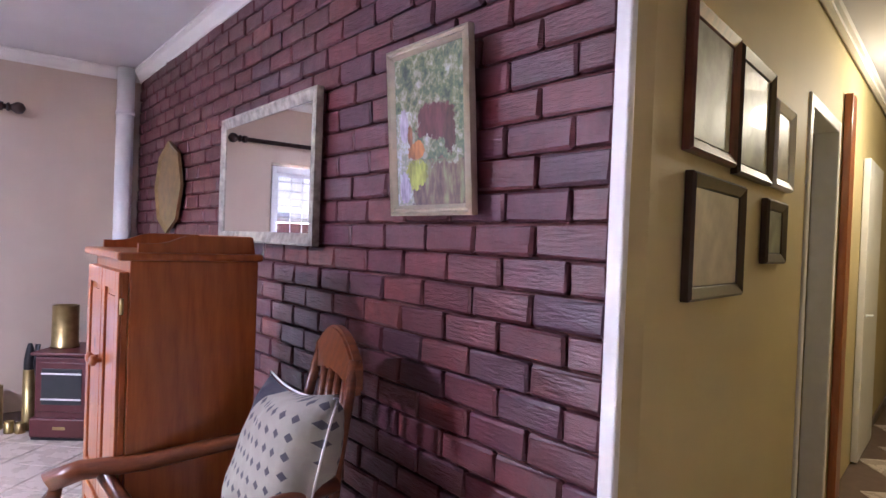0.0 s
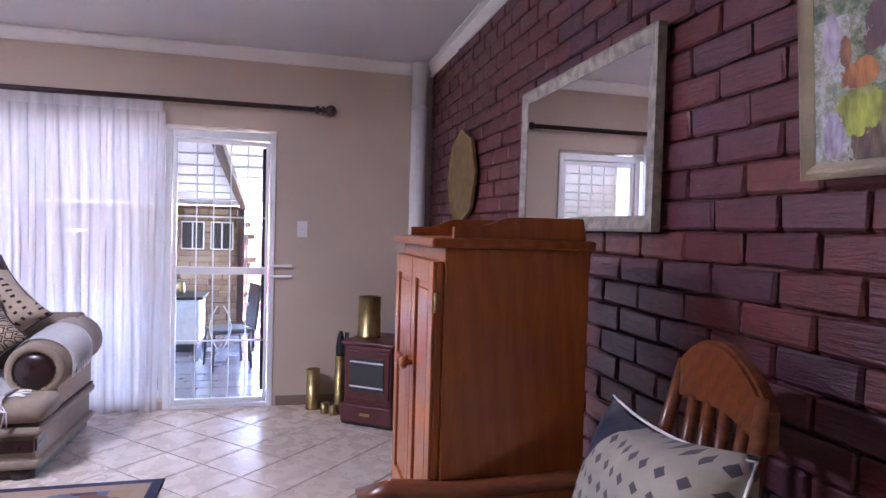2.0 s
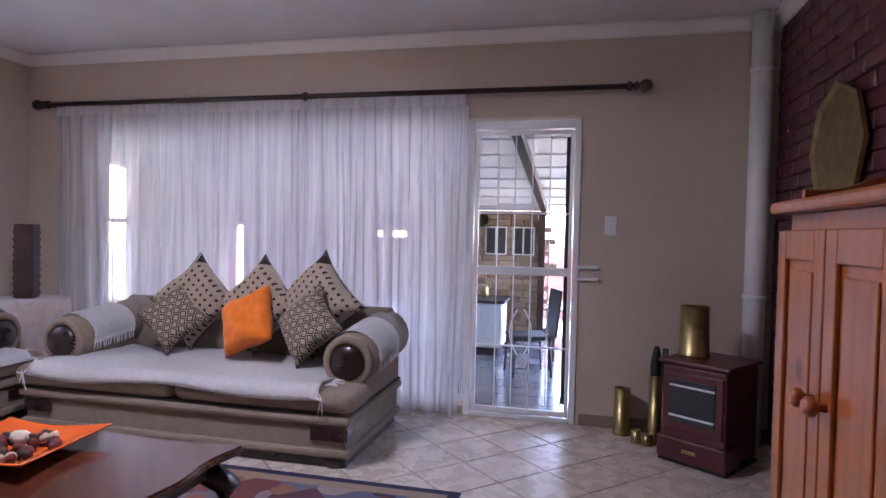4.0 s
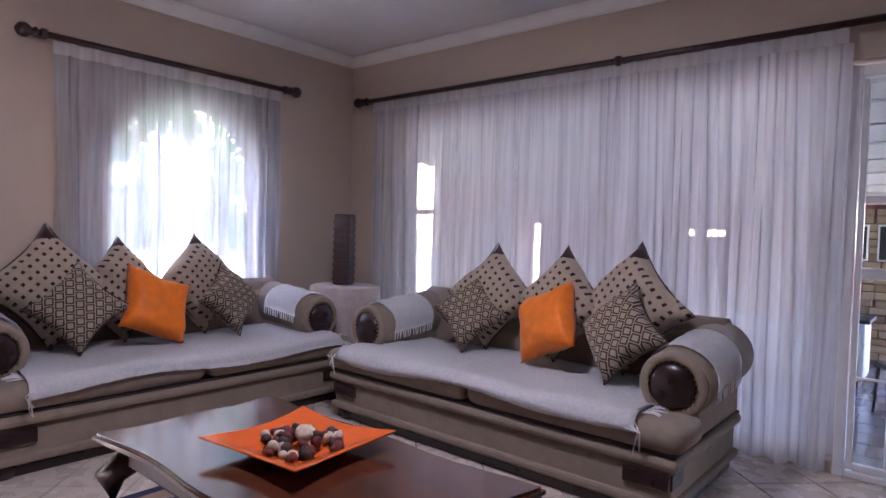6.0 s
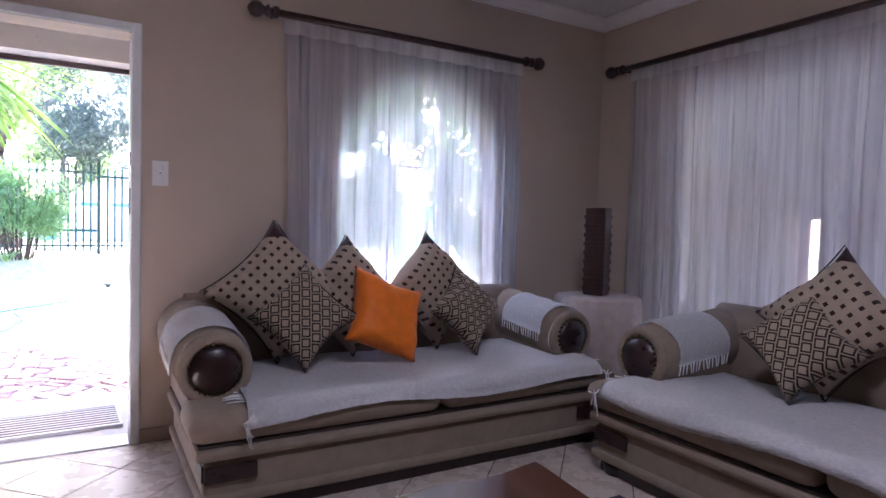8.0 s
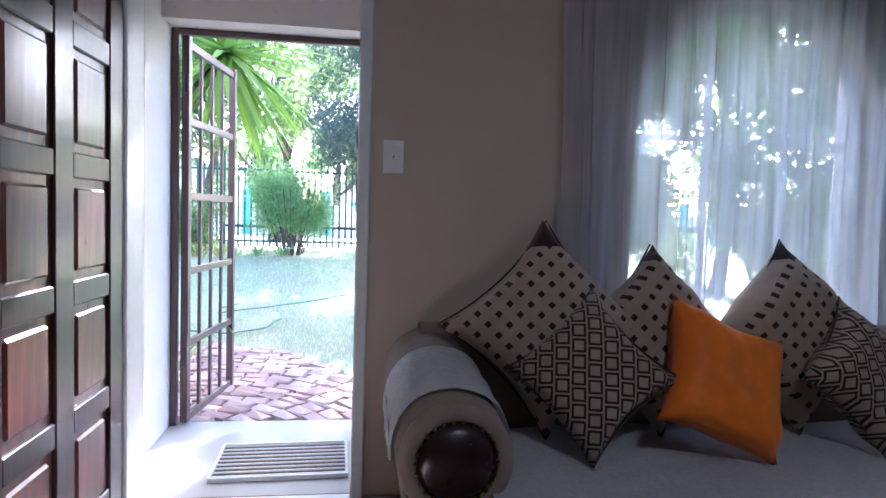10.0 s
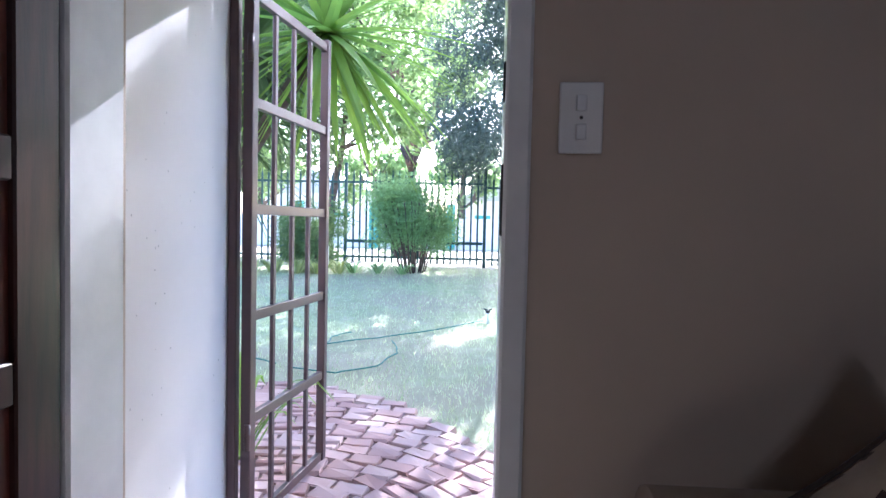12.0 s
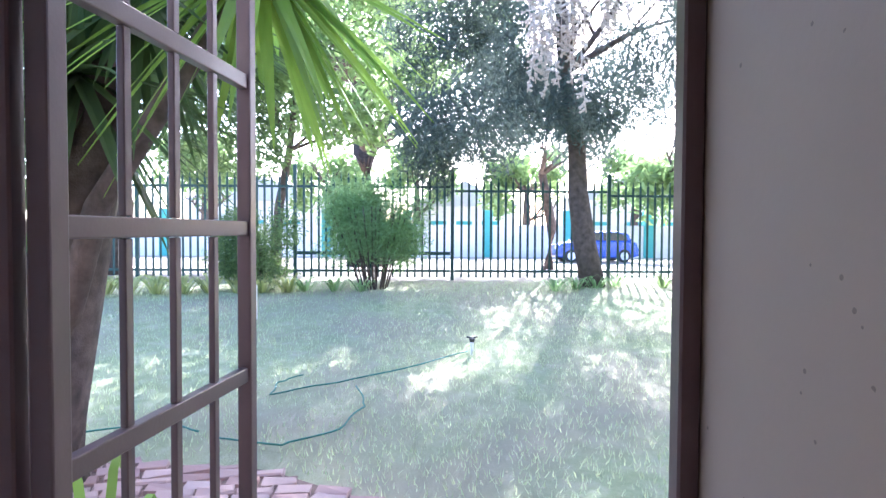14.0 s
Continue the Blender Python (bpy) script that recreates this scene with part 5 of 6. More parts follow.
EDGE = [(-1.5, -8.05), (-0.5, -8.0), (0.66, -7.9), (1.2, -7.55), (1.6, -7.1), (2.0, -6.6), (2.6, -6.0), (3.4, -5.8)]
xs = [-1500, -700, -300, -120, -60, -40, -30] + [-26 + 0.5 * i for i in range(39)] + [-6.6, -6.2, -5.6, -4.9, -4.7, 30, 300, 1500]
ys = [-1500, -400, -100, -40, -20, -14] + [-10 + 0.5 * i for i in range(29)] + [4.5, 5.0, 7, 9, 12, 20, 60, 300, 1500]
verts = [(x, y, gz(x) - 0.012 + (0.02 * noise.noise(Vector((x * 0.7, y * 0.7, 0))) - 0.01 if -26 < x < -8.2 else -0.0) - (0.1 if x > -5.2 else 0) - (0.0 if x < -8 else 0.02) - (0.25 if x > -4.8 else 0)) for x in xs for y in ys]
m_ = len(ys)
faces = [(i * m_ + j, (i + 1) * m_ + j, (i + 1) * m_ + j + 1, i * m_ + j + 1) for i in range(len(xs) - 1) for j in range(m_ - 1)]
me = bpy.data.meshes.new("ground")
me.from_pydata(verts, [], faces)
me.materials.append(lawn_mat())
me.shade_smooth()
tagged(new("ground", me), "dry green and straw-coloured lawn rising to sandy soil", "", "", "structure")


def quads_mesh(name, centers, us, vs, material):
    """Many small leaves as one mesh: a folded diamond round each centre."""
    n = len(centers)
    c, u, v = np.asarray(centers), np.asarray(us), np.asarray(vs)
    co = np.stack([c - u, c + v * 0.5 , c + u, c - v * 0.5], 1).reshape(-1, 3)
    me = bpy.data.meshes.new(name)
    me.from_pydata(co.tolist(), [], (np.arange(n * 4).reshape(-1, 4)).tolist())
    me.materials.append(material)
    return me


def leaf_cloud(rng, blobs, n, size, aspect=0.5, shell_=0.55, droop=0.0):
    """Leaves in and on ellipsoids: blobs are (x, y, z, rx, ry, rz)."""
    b = np.array(blobs, float)
    w = np.prod(b[:, 3:], 1) ** 0.67
    pick = rng.choice(len(b), n, p=w / w.sum())
    d = rng.normal(size=(n, 3))
    d /= np.linalg.norm(d, axis=1, keepdims=True)
    r = shell_ + (1 - shell_) * rng.random(n) ** 0.7
    r *= 1 + 0.18 * np.sin(d[:, 0] * 7 + pick) * np.cos(d[:, 2] * 6 + pick * 2)
    c = b[pick, :3] + b[pick, 3:] * d * r[:, None]
    u = rng.normal(size=(n, 3))
    u[:, 2] -= droop
    u /= np.linalg.norm(u, axis=1, keepdims=True)
    v = np.cross(u, rng.normal(size=(n, 3)))
    v /= np.linalg.norm(v, axis=1, keepdims=True)
    s = size * (0.6 + 0.8 * rng.random(n))[:, None]
    return c, u * s, v * s * aspect


def leaf_mat(name, dark, light):
    m = Mat(name, light, 0.55, spec=0.3)
    m.color(m.ramp(m.island(), [(0.0, dark), (0.6, light), (1.0, tuple(min(1, c * 1.5) for c in light))]))
    m.b.inputs["Transmission Weight"].default_value = 0.0
    tl, mx = m.n.new("ShaderNodeBsdfTranslucent"), m.n.new("ShaderNodeMixShader")
    tl.inputs[0].default_value = (*[min(1, c * 1.6) for c in light], 1)
    mx.inputs[0].default_value = 0.4
    m.l.new(m.b.outputs[0], mx.inputs[1])
    m.l.new(tl.outputs[0], mx.inputs[2])
    m.l.new(mx.outputs[0], m.n["Material Output"].inputs[0])
    return m.m


BARK = plain("grey_brown_bark", (0.11, 0.08, 0.065), 0.95, vary=0.45, scale=12, bump=0.9)
L_PINE = leaf_mat("grey_green_foliage", (0.03, 0.042, 0.04), (0.08, 0.105, 0.09))
L_LIGHT = leaf_mat("fresh_green_foliage", (0.06, 0.1, 0.035), (0.19, 0.27, 0.1))
L_BUSH = leaf_mat("bush_foliage", (0.08, 0.15, 0.05), (0.23, 0.34, 0.14))
L_HEDGE = leaf_mat("dark_hedge_foliage", (0.04, 0.075, 0.03), (0.14, 0.2, 0.07))
L_VARI = leaf_mat("variegated_leaves", (0.08, 0.13, 0.03), (0.38, 0.4, 0.16))
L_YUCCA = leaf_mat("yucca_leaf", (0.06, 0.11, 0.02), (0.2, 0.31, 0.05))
# darker copy of the yucca leaf: backlit shade put into the colour
L_SHADY = leaf_mat("shaded_yucca_leaf", (0.03, 0.05, 0.02), (0.09, 0.14, 0.05))
L_CREAM = plain("cream_blossom", (0.52, 0.44, 0.36), 0.8, vary=0.2)
rng = np.random.default_rng(7)


def crown(name, parent, blobs, n, size, material, aspect=0.5, shell_=0.55, droop=0.0):
    me = quads_mesh(name, *leaf_cloud(rng, blobs, n, size, aspect, shell_, droop), material)
    ob = new(name, me)
    ob.parent = parent
    return tagged(ob, "", "", "", "stuff")


def limb(bm, rnd, p, d, length, r, depth):
    p, d = Vector(p), Vector(d).normalized()
    pts, q = [p], p
    for k in range(4):
        d = (d + Vector((rnd.uniform(-1, 1), rnd.uniform(-1, 1), rnd.uniform(-0.4, 0.7))) * 0.22).normalized()
        q = q + d * length / 4
        pts.append(q)
    tube(bm, pts, [r, r * 0.88, r * 0.74, r * 0.6, r * 0.42], 7)
    if depth:
        for k in (2, 3, 4, 4):
            limb(bm, rnd, pts[k], d + Vector((rnd.uniform(-1, 1), rnd.uniform(-1, 1), rnd.uniform(-0.2, 0.8))) * 0.9, length * 0.62, r * 0.42, depth - 1)


def tree(label, base, trunk, r, clouds, n, size, material, seed, aspect=0.5, droop=0.0, category="tree"):
    t = thing("tree", label, category, pose(*base))
    rnd = random.Random(seed)
    bm = bmesh.new()
    tube(bm, trunk, [r * (1.35 - 0.75 * k / (len(trunk) - 1)) for k in range(len(trunk))], 12)
    part("trunk", bm, BARK, t)
    bm = bmesh.new()
    for k in range(9):
        p = Vector(trunk[-1 if k % 3 else -2])
        a = 2.4 * k
        limb(bm, rnd, p, (math.cos(a), math.sin(a), rnd.uniform(0.2, 0.9)), rnd.uniform(1.2, 2.2), r * 0.42, 1)
    tagged(part("branchwork", bm, BARK, t), kind="stuff")
    crown("crown", t, clouds, n, size, material, aspect, 0.35, droop)
    return t


def blobs(rnd, n, c, spread, size):
    return [(c[0] + rnd.uniform(-1, 1) * spread[0], c[1] + rnd.uniform(-1, 1) * spread[1], c[2] + rnd.uniform(-1, 1) * spread[2], *(rnd.uniform(0.6, 1.1) * size for _ in range(3))) for _ in range(n)]


R = random.Random(21)
pine = tree("grey-green feathery conifer with a leaning trunk beside the fence", (-14.3, 4.1, gz(-14.3) - 0.05), [(0, 0, 0), (0, -0.15, 0.7), (0.05, -0.28, 1.5), (0.05, -0.3, 2.2), (0, -0.5, 3.4), (0, -0.6, 5.0)], 0.15,
            blobs(R, 100, (0, -0.3, 5.0), (1.5, 2.7, 2.95), 0.72), 110000, 0.085, L_PINE, 1, 0.2, 0.6)
tree("tall broadleaf tree with light green leaves behind the fence", (-17.5, -1.8, gz(-17.5) - 0.05), [(0, 0, 0), (0.1, 0.1, 1.4), (0, 0.3, 2.6), (0.2, 0.5, 4.2)], 0.09,
     blobs(R, 34, (1.4, 1.0, 4.7), (1.8, 2.2, 1.8), 0.85), 17000, 0.1, L_LIGHT, 2, 0.7)
tree("broadleaf tree beyond the fence with a pale thick trunk", (-26, -0.9, gz(-26) - 0.05), [(0, 0, 0), (0, 0.1, 2.0), (0, 0, 4.0), (0, -0.2, 6.5)], 0.5,
     blobs(R, 26, (0, 0, 8.6), (3, 4.5, 2.2), 1.5), 9000, 0.16, L_LIGHT, 3, 0.7)
tree("slender tree on the open ground beyond the fence", (-21, 4.6, gz(-21) - 0.05), [(0, 0, 0), (0, 0.1, 1.2), (0.1, -0.2, 2.6), (0, 0, 4.2)], 0.13,
     blobs(R, 22, (0, 0, 4.6), (2.0, 2.6, 1.2), 0.8), 8000, 0.1, L_PINE, 4, 0.5)
tree("dark leafy tree standing behind the hedge", (-16.4, -4.6, gz(-16.4) - 0.05), [(0, 0, 0), (0, 0.2, 1.4), (0, 0, 2.8), (0, 0.1, 4.0)], 0.16,
     blobs(R, 26, (0.5, 0.6, 3.8), (1.6, 2.4, 1.6), 0.8), 9000, 0.09, L_HEDGE, 5, 0.6)
tree("leafy garden tree standing outside the arched window", (-10.6, 7.2, gz(-10.6) - 0.05), [(0, 0, 0), (0, 0.1, 1.0), (0.1, 0, 2.1), (0, -0.2, 4.0)], 0.1,
     blobs(R, 85, (0, 0, 3.2), (1.6, 1.9, 2.7), 0.6), 46000, 0.09, L_HEDGE, 6, 0.6)
for x_, y_, h_ in ((-48, 8, 7), (-52, 17, 8), (-50, -6, 7), (-46, -14, 8), (-55, 0, 9), (-34, 14, 6)):
    tree("hazy broadleaf tree on the far side of the open ground", (x_, y_, gz(x_)), [(0, 0, 0), (0, 0, h_ * 0.3), (0, 0, h_ * 0.6)], 0.3, blobs(R, 14, (0, 0, h_ * 0.7), (1.5, 2.4, h_ * 0.2), 1.4), 2200, 0.3, L_LIGHT, int(x_ * -3), 0.7)

# hanging cream flower cluster on a bough of the conifer
t = thing("flower_panicle", "hanging cream flower cluster drooping from a thin bough over the lawn", "flower cluster", pose(-11.6, 2.98, 3.12))
bm = tube(bmesh.new(), [(-2.65, 0.35, 1.2), (-1.5, 0.4, 1.0), (-0.6, 0.2, 0.7), (0, 0, 0.5), (0, 0, 0.1)], [0.03, 0.024, 0.018, 0.012, 0.009], 7)
part("bough", bm, BARK, t)
bm = bmesh.new()
R2 = random.Random(9)
for k in range(22):
    main = k < 15
    y0, top = (R2.uniform(-0.36, 0.32), R2.uniform(0.35, 1.0)) if main else (R2.uniform(0.52, 0.86), R2.uniform(0.75, 1.15))
    x0, L2 = R2.uniform(-0.15, 0.15), R2.uniform(0.55, 1.05) if main else R2.uniform(0.35, 0.6)
    side = R2.uniform(-0.12, 0.12)
    axis = [Vector((x0, y0 + side * u * u, top - L2 * u)) for u in (0, 0.25, 0.5, 0.75, 1)]
    tube(bm, axis, 0.007, 4)
    for q in range(int(L2 * 26)):
        u = q / (L2 * 26)
        p0, a, reach = axis[0].lerp(axis[4], u) + Vector((0, side * (u * u - u), 0)), R2.uniform(0, 6.28), 0.13 * (1 - 0.6 * u)
        p1 = p0 + Vector((reach * math.cos(a), reach * math.sin(a), -0.5 * reach))
        tube(bm, [p0, p1], 0.004, 3)
        for w_ in range(5):
            p = p0.lerp(p1, (w_ + 1) / 5) + Vector((R2.uniform(-1, 1), R2.uniform(-1, 1), R2.uniform(-1, 1))) * 0.012
            s = R2.uniform(0.012, 0.021)
            o = [bm.verts.new(p + Vector(w) * s) for w in ((1, 0, 0), (-1, 0, 0), (0, 1, 0), (0, -1, 0), (0, 0, 1), (0, 0, -1))]
            for i1 in (0, 1):
                for i2 in (2, 3):
                    for i3 in (4, 5):
                        bm.faces.new((o[i1], o[i2], o[i3]))
tagged(part("blossom", bm, L_CREAM, t), kind="stuff")

# shrubs along the fence
t = thing("shrub", "rounded bamboo-like shrub with bare stems in front of the fence", "shrub", pose(-13.9, 0.65, gz(-13.9)))
bm = bmesh.new()
for k in range(26):
    a = 2.4 * k
    r = 0.1 + 0.12 * R.random()
    tube(bm, [(r * math.cos(a), r * math.sin(a), -0.03), (1.8 * r * math.cos(a), 1.8 * r * math.sin(a), 0.5), (3.2 * r * math.cos(a), 3.2 * r * math.sin(a), 1.2)], 0.012, 5)
tagged(part("cane_clump", bm, BARK, t), kind="stuff")
crown("foliage", t, blobs(R, 40, (0, 0, 0.98), (0.42, 0.62, 0.46), 0.4), 26000, 0.036, L_BUSH, 0.4, 0.3)
t = thing("shrub", "clipped dark green hedge bush in front of the fence", "shrub", pose(-13.8, -1.05, gz(-13.8)))
crown("foliage", t, blobs(R, 22, (0, 0, 0.65), (0.3, 0.5, 0.4), 0.36), 12000, 0.036, L_HEDGE, 0.5, 0.3)
part("stem", tube(bmesh.new(), [(0, 0, -0.03), (0, 0, 0.6)], 0.03, 8), BARK, t)


def clump(label, x, y, n, length, width, material, seed, spread=0.12, lift=0.9):
    t = thing("plant_clump", label, "garden plant", pose(x, y, gz(x) - 0.01), "plants along the fence bed")
    r = random.Random(seed)
    bm = bmesh.new()
    for k in range(n):
        a = r.uniform(0, 6.28)
        L_ = length * r.uniform(0.6, 1.1)
        c, s = math.cos(a), math.sin(a)
        b0 = Vector((spread * r.random() * c, spread * r.random() * s, 0))
        prev = None
        for q in range(6):
            u = q / 5
            p = b0 + Vector((c * L_ * 0.65 * u, s * L_ * 0.65 * u, L_ * lift * (u - 0.62 * u * u * u)))
            w = width * (1 - u) ** 0.5 * (0.5 + u) if q < 5 else 0.001
            row = [bm.verts.new(p + Vector((-s, c, 0)) * w), bm.verts.new(p + Vector((s, -c, 0)) * w)]
            if prev:
                bm.faces.new((prev[0], prev[1], row[1], row[0])).smooth = True
            prev = row
    tagged(part("leaf_tuft", bm, material, t), kind="stuff")


for k in range(9):
    clump("strap-leaved variegated plant in the bed before the fence", -13.4 + 0.3 * R.random(), -3.4 + 0.36 * k, 26, 0.55, 0.028, L_VARI, 30 + k)
for k in range(3):
    clump("low strap-leaved plant in the bed before the fence", -13.5, -0.3 + 0.4 * k, 20, 0.42, 0.018, L_BUSH, 50 + k)
for k in range(4):
    clump("low grassy plant growing at the foot of the conifer", -13.6 - 0.2 * k, 3.35 + 0.35 * k, 34, 0.45, 0.012, L_BUSH, 60 + k)
clump("reddish spiky plant beside the fence", -14.0, 5.1, 40, 0.5, 0.012, L_HEDGE, 71)

# the yucca beside the porch
t = thing("yucca", "tall yucca with thick leaning trunk and sword leaves beside the paving", "yucca", pose(-7.6, -0.4, -0.09))
part("trunk", tube(bmesh.new(), [(0, 0, 0), (0.02, 0.02, 0.35), (-0.05, 0.1, 0.9), (-0.1, 0.2, 1.5), (-0.15, 0.34, 2.1), (-0.2, 0.42, 2.5)], [0.27, 0.24, 0.21, 0.18, 0.15, 0.1], 14), BARK, t)
for hx, hy, hz, n_, L_ in ((-0.2, 0.46, 2.5, 170, 0.95), (0.0, 0.25, 2.05, 130, 0.85), (0.25, 1.2, 2.5, 100, 1.0), (-0.05, -0.4, 2.2, 110, 0.85)):
    bm = bmesh.new()
    for k in range(n_):
        a, e = R.uniform(0, 6.28), R.uniform(-1.15, 1.3)
        d = Vector((math.cos(a) * math.cos(e), math.sin(a) * math.cos(e), math.sin(e)))
        side = d.cross(Vector((0, 0, 1))).normalized()
        LL = L_ * R.uniform(0.8, 1.1)
        prev = None
        for q in range(6):
            u = q / 5
            p = Vector((hx, hy, hz)) + d * LL * u + Vector((0, 0, -0.16 * u * u * LL))
            w = 0.042 * (1 - u) ** 0.6 if q < 5 else 0.001
            row = [bm.verts.new(p + side * w), bm.verts.new(p + Vector((0, 0, -0.006))), bm.verts.new(p - side * w)]
            if prev:
                bm.faces.new((prev[0], prev[1], row[1], row[0]))
                bm.faces.new((prev[1], prev[2], row[2], row[1]))
            prev = row
    # only the right-hand head keeps the bright leaf, the others the shaded copy
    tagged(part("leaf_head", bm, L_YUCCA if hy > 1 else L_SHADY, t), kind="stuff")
part("side_stem", tube(bmesh.new(), [(0, 0, 0.2), (0.1, 0.4, 1.4), (0.25, 1.18, 2.48)], [0.07, 0.06, 0.05], 10), BARK, t)
clump("sword-leaved plant at the edge of the paving", -6.35, 0.62, 16, 0.75, 0.022, L_YUCCA, 81, 0.06, 1.2)

# steel palisade fence
GREEN = plain("dark_green_steel", (0.012, 0.05, 0.04), 0.45)
for k in range(-3, 4):
    y0 = -0.9 + 2.77 * k + 0.0
    t = thing("fence_panel", "dark green steel palisade fence panel with pointed pales", "fence", pose(-15.4, y0, gz(-15.4)), "panels of the garden fence")
    step = 0.0 if k < 1 else -0.07 * k
    part("post", rounded(-0.03, 0.03, -0.03, 0.03, -0.1, 2.0 + step, 0.005), GREEN, t)
    for z in (0.14, 1.62 + step):
        part("rail", rounded(-0.02, 0.02, 0.035, 2.735, z - 0.022, z + 0.022, 0.004), GREEN, t)
    if k == 0:
        part("rail", rounded(-0.022, 0.022, 0.035, 2.735, 0.42, 0.48, 0.004), GREEN, t)
    for j in range(20):
        y = 0.16 + j * 0.13
        bm = bmesh.new()
        box(bm, 0.022, 0.03, y - 0.019, y + 0.019, 0.03, 1.78 + step)
        box(bm, 0.022, 0.032, y - 0.008, y + 0.008, 1.78 + step, 1.86 + step)
        part("pale", bm, GREEN, t)

# sprinkler and hose
t = thing("sprinkler", "small black garden sprinkler on a spike in the lawn", "sprinkler", pose(-10.2, 1.92, gz(-10.2)))
part("spike", cyl(bmesh.new(), (0, 0, -0.03), (0, 0, 0.09), 0.012, 0.016, 8), STEEL, t)
part("head", cyl(bmesh.new(), (0, 0, 0.09), (0, 0, 0.125), 0.02, 0.03, 10), BLACK, t)
part("arm", tube(bmesh.new(), [(0, -0.05, 0.14), (0, 0, 0.125), (0, 0.05, 0.14)], 0.009, 6), BLACK, t)
HOSE_A = [(-9.48, 0.52), (-9.29, 0.39), (-9.0, 0.38), (-9.2, 0.67), (-9.34, 0.91), (-9.69, 1.35), (-10.18, 1.88)]
HOSE_B = [(-9.2, 1.0), (-8.76, 1.1), (-8.34, 0.99), (-8.09, 0.7), (-8.2, 0.3)]
HOSE_C = [(-8.2, -0.67), (-8.34, -0.43), (-8.46, -0.13), (-8.3, 0.15)]
HOSE = plain("green_garden_hose", (0.03, 0.16, 0.11), 0.45)
for lab, pts in (("green garden hose trailing over the lawn to the sprinkler", HOSE_A), ("green garden hose looping over the lawn", HOSE_B), ("green garden hose lying along the paving edge", HOSE_C)):
    t = thing("garden_hose", lab, "hose", pose(0, 0, 0), "garden hose lengths")
    sm = []
    for (xa, ya), (xb, yb) in zip(pts, pts[1:]):
        for q in range(6):
            u = q / 6
            x, y = xa + (xb - xa) * u, ya + (yb - ya) * u + 0.015 * math.sin(5 * u + xa * 9)
            sm.append((x, y, gz(x) + 0.01))
    sm.append((*pts[-1], gz(pts[-1][0]) + 0.01))
    part("tube", tube(bmesh.new(), sm, 0.006, 6), HOSE, t)


# car beyond the fence
def car(m):
    t = thing("car", "blue hatchback car parked on the pale ground beyond the fence", "car", m)
    blue = plain("blue_car_paint", (0.02, 0.08, 0.42), 0.25, metal=0.2, coat=0.8, vary=0.04)
    dark = plain("tinted_car_glass", (0.02, 0.025, 0.03), 0.1, coat=0.5)
    prof = [(-1.95, 0.25), (-1.98, 0.5), (-1.9, 0.78), (-1.6, 0.9), (-1.0, 0.98), (1.4, 1.0), (1.85, 0.92), (1.95, 0.6), (1.95, 0.28), (1.6, 0.2), (-1.6, 0.2)]
    bm = extrude(bmesh.new(), prof, -0.82, 0.82)
    part("body", bevel(bm, 0.06, 2), blue, t)
    prof = [(-1.1, 0.96), (-0.45, 1.42), (0.9, 1.45), (1.5, 1.32), (1.75, 0.97)]
    bm = extrude(bmesh.new(), prof, -0.7, 0.7)
    part("cabin", bevel(bm, 0.06, 2), blue, t)
    for s in (-1, 1):
        bm = extrude(bmesh.new(), [(-0.88, 1.02), (-0.4, 1.36), (0.2, 1.38), (0.2, 1.02)], s * 0.7, s * 0.712)
        part("window", bm, dark, t)
        bm = extrude(bmesh.new(), [(0.28, 1.02), (0.28, 1.38), (0.9, 1.38), (1.35, 1.27), (1.45, 1.02)], s * 0.7, s * 0.712)
        part("window", bm, dark, t)
        for x in (-1.25, 1.25):
            w = part("wheel", cyl(bmesh.new(), (x, s * 0.66, 0.3), (x, s * 0.845, 0.3), 0.3, seg=24), BLACK, t)
            part("rim", cyl(bmesh.new(), (x, s * 0.84, 0.3), (x, s * 0.852, 0.3), 0.19, seg=18), STEEL, w)
        part("door_mirror", rounded(-0.7, -0.55, min(s * 0.84, s * 0.98), max(s * 0.84, s * 0.98), 0.98, 1.1, 0.02), blue, t)
        part("headlight", rounded(-1.97, -1.75, min(s * 0.55, s * 0.8), max(s * 0.55, s * 0.8), 0.62, 0.76, 0.03), STEEL, t)


car(pose(-33.5, 9.0, gz(-33.5), rz=94))

# far boundary wall with turquoise pillars
t = tagged(new("backdrop"), "pale far boundary wall with turquoise pillars beyond the open ground", "", "", "structure")
TEAL = plain("turquoise_paint", (0.1, 0.42, 0.38), 0.6)
PALE = paint_mat("pale_far_plaster", (0.8, 0.76, 0.7))
for k in range(-7, 9):
    y0 = 4.4 * k
    part("wall_bay", rounded(-38.1, -37.9, y0 + 0.26, y0 + 4.14, -0.6, 1.5, 0.01, 1), PALE, t)
    part("pillar", rounded(-38.25, -37.8, y0 - 0.25, y0 + 0.25, -0.6, 2.3, 0.02, 1), TEAL, t)
for y_, w_, h_ in ((-14, 12, 4.2), (4, 9, 3.8), (19, 12, 4.4)):
    h = thing("house", "pale plastered single-storey house with turquoise trim far beyond the fence", "house", pose(-62, y_, -0.5))
    part("wall", rounded(-4, 4, -w_ / 2, w_ / 2, 0, h_, 0.02, 1), PALE, h)
    part("roof", extrude(bmesh.new(), [(-w_ / 2 - 0.5, h_), (w_ / 2 + 0.5, h_), (0, h_ + 2.2)], -4.4, 4.4, "x"), plain("grey_roof_sheet", (0.5, 0.5, 0.5), 0.6), h)
    for k in (-1, 0, 1):
        part("window", rounded(4.0, 4.06, k * w_ / 4 - 0.7, k * w_ / 4 + 0.7, 1.2, 2.5, 0.01, 1), TEAL, h)

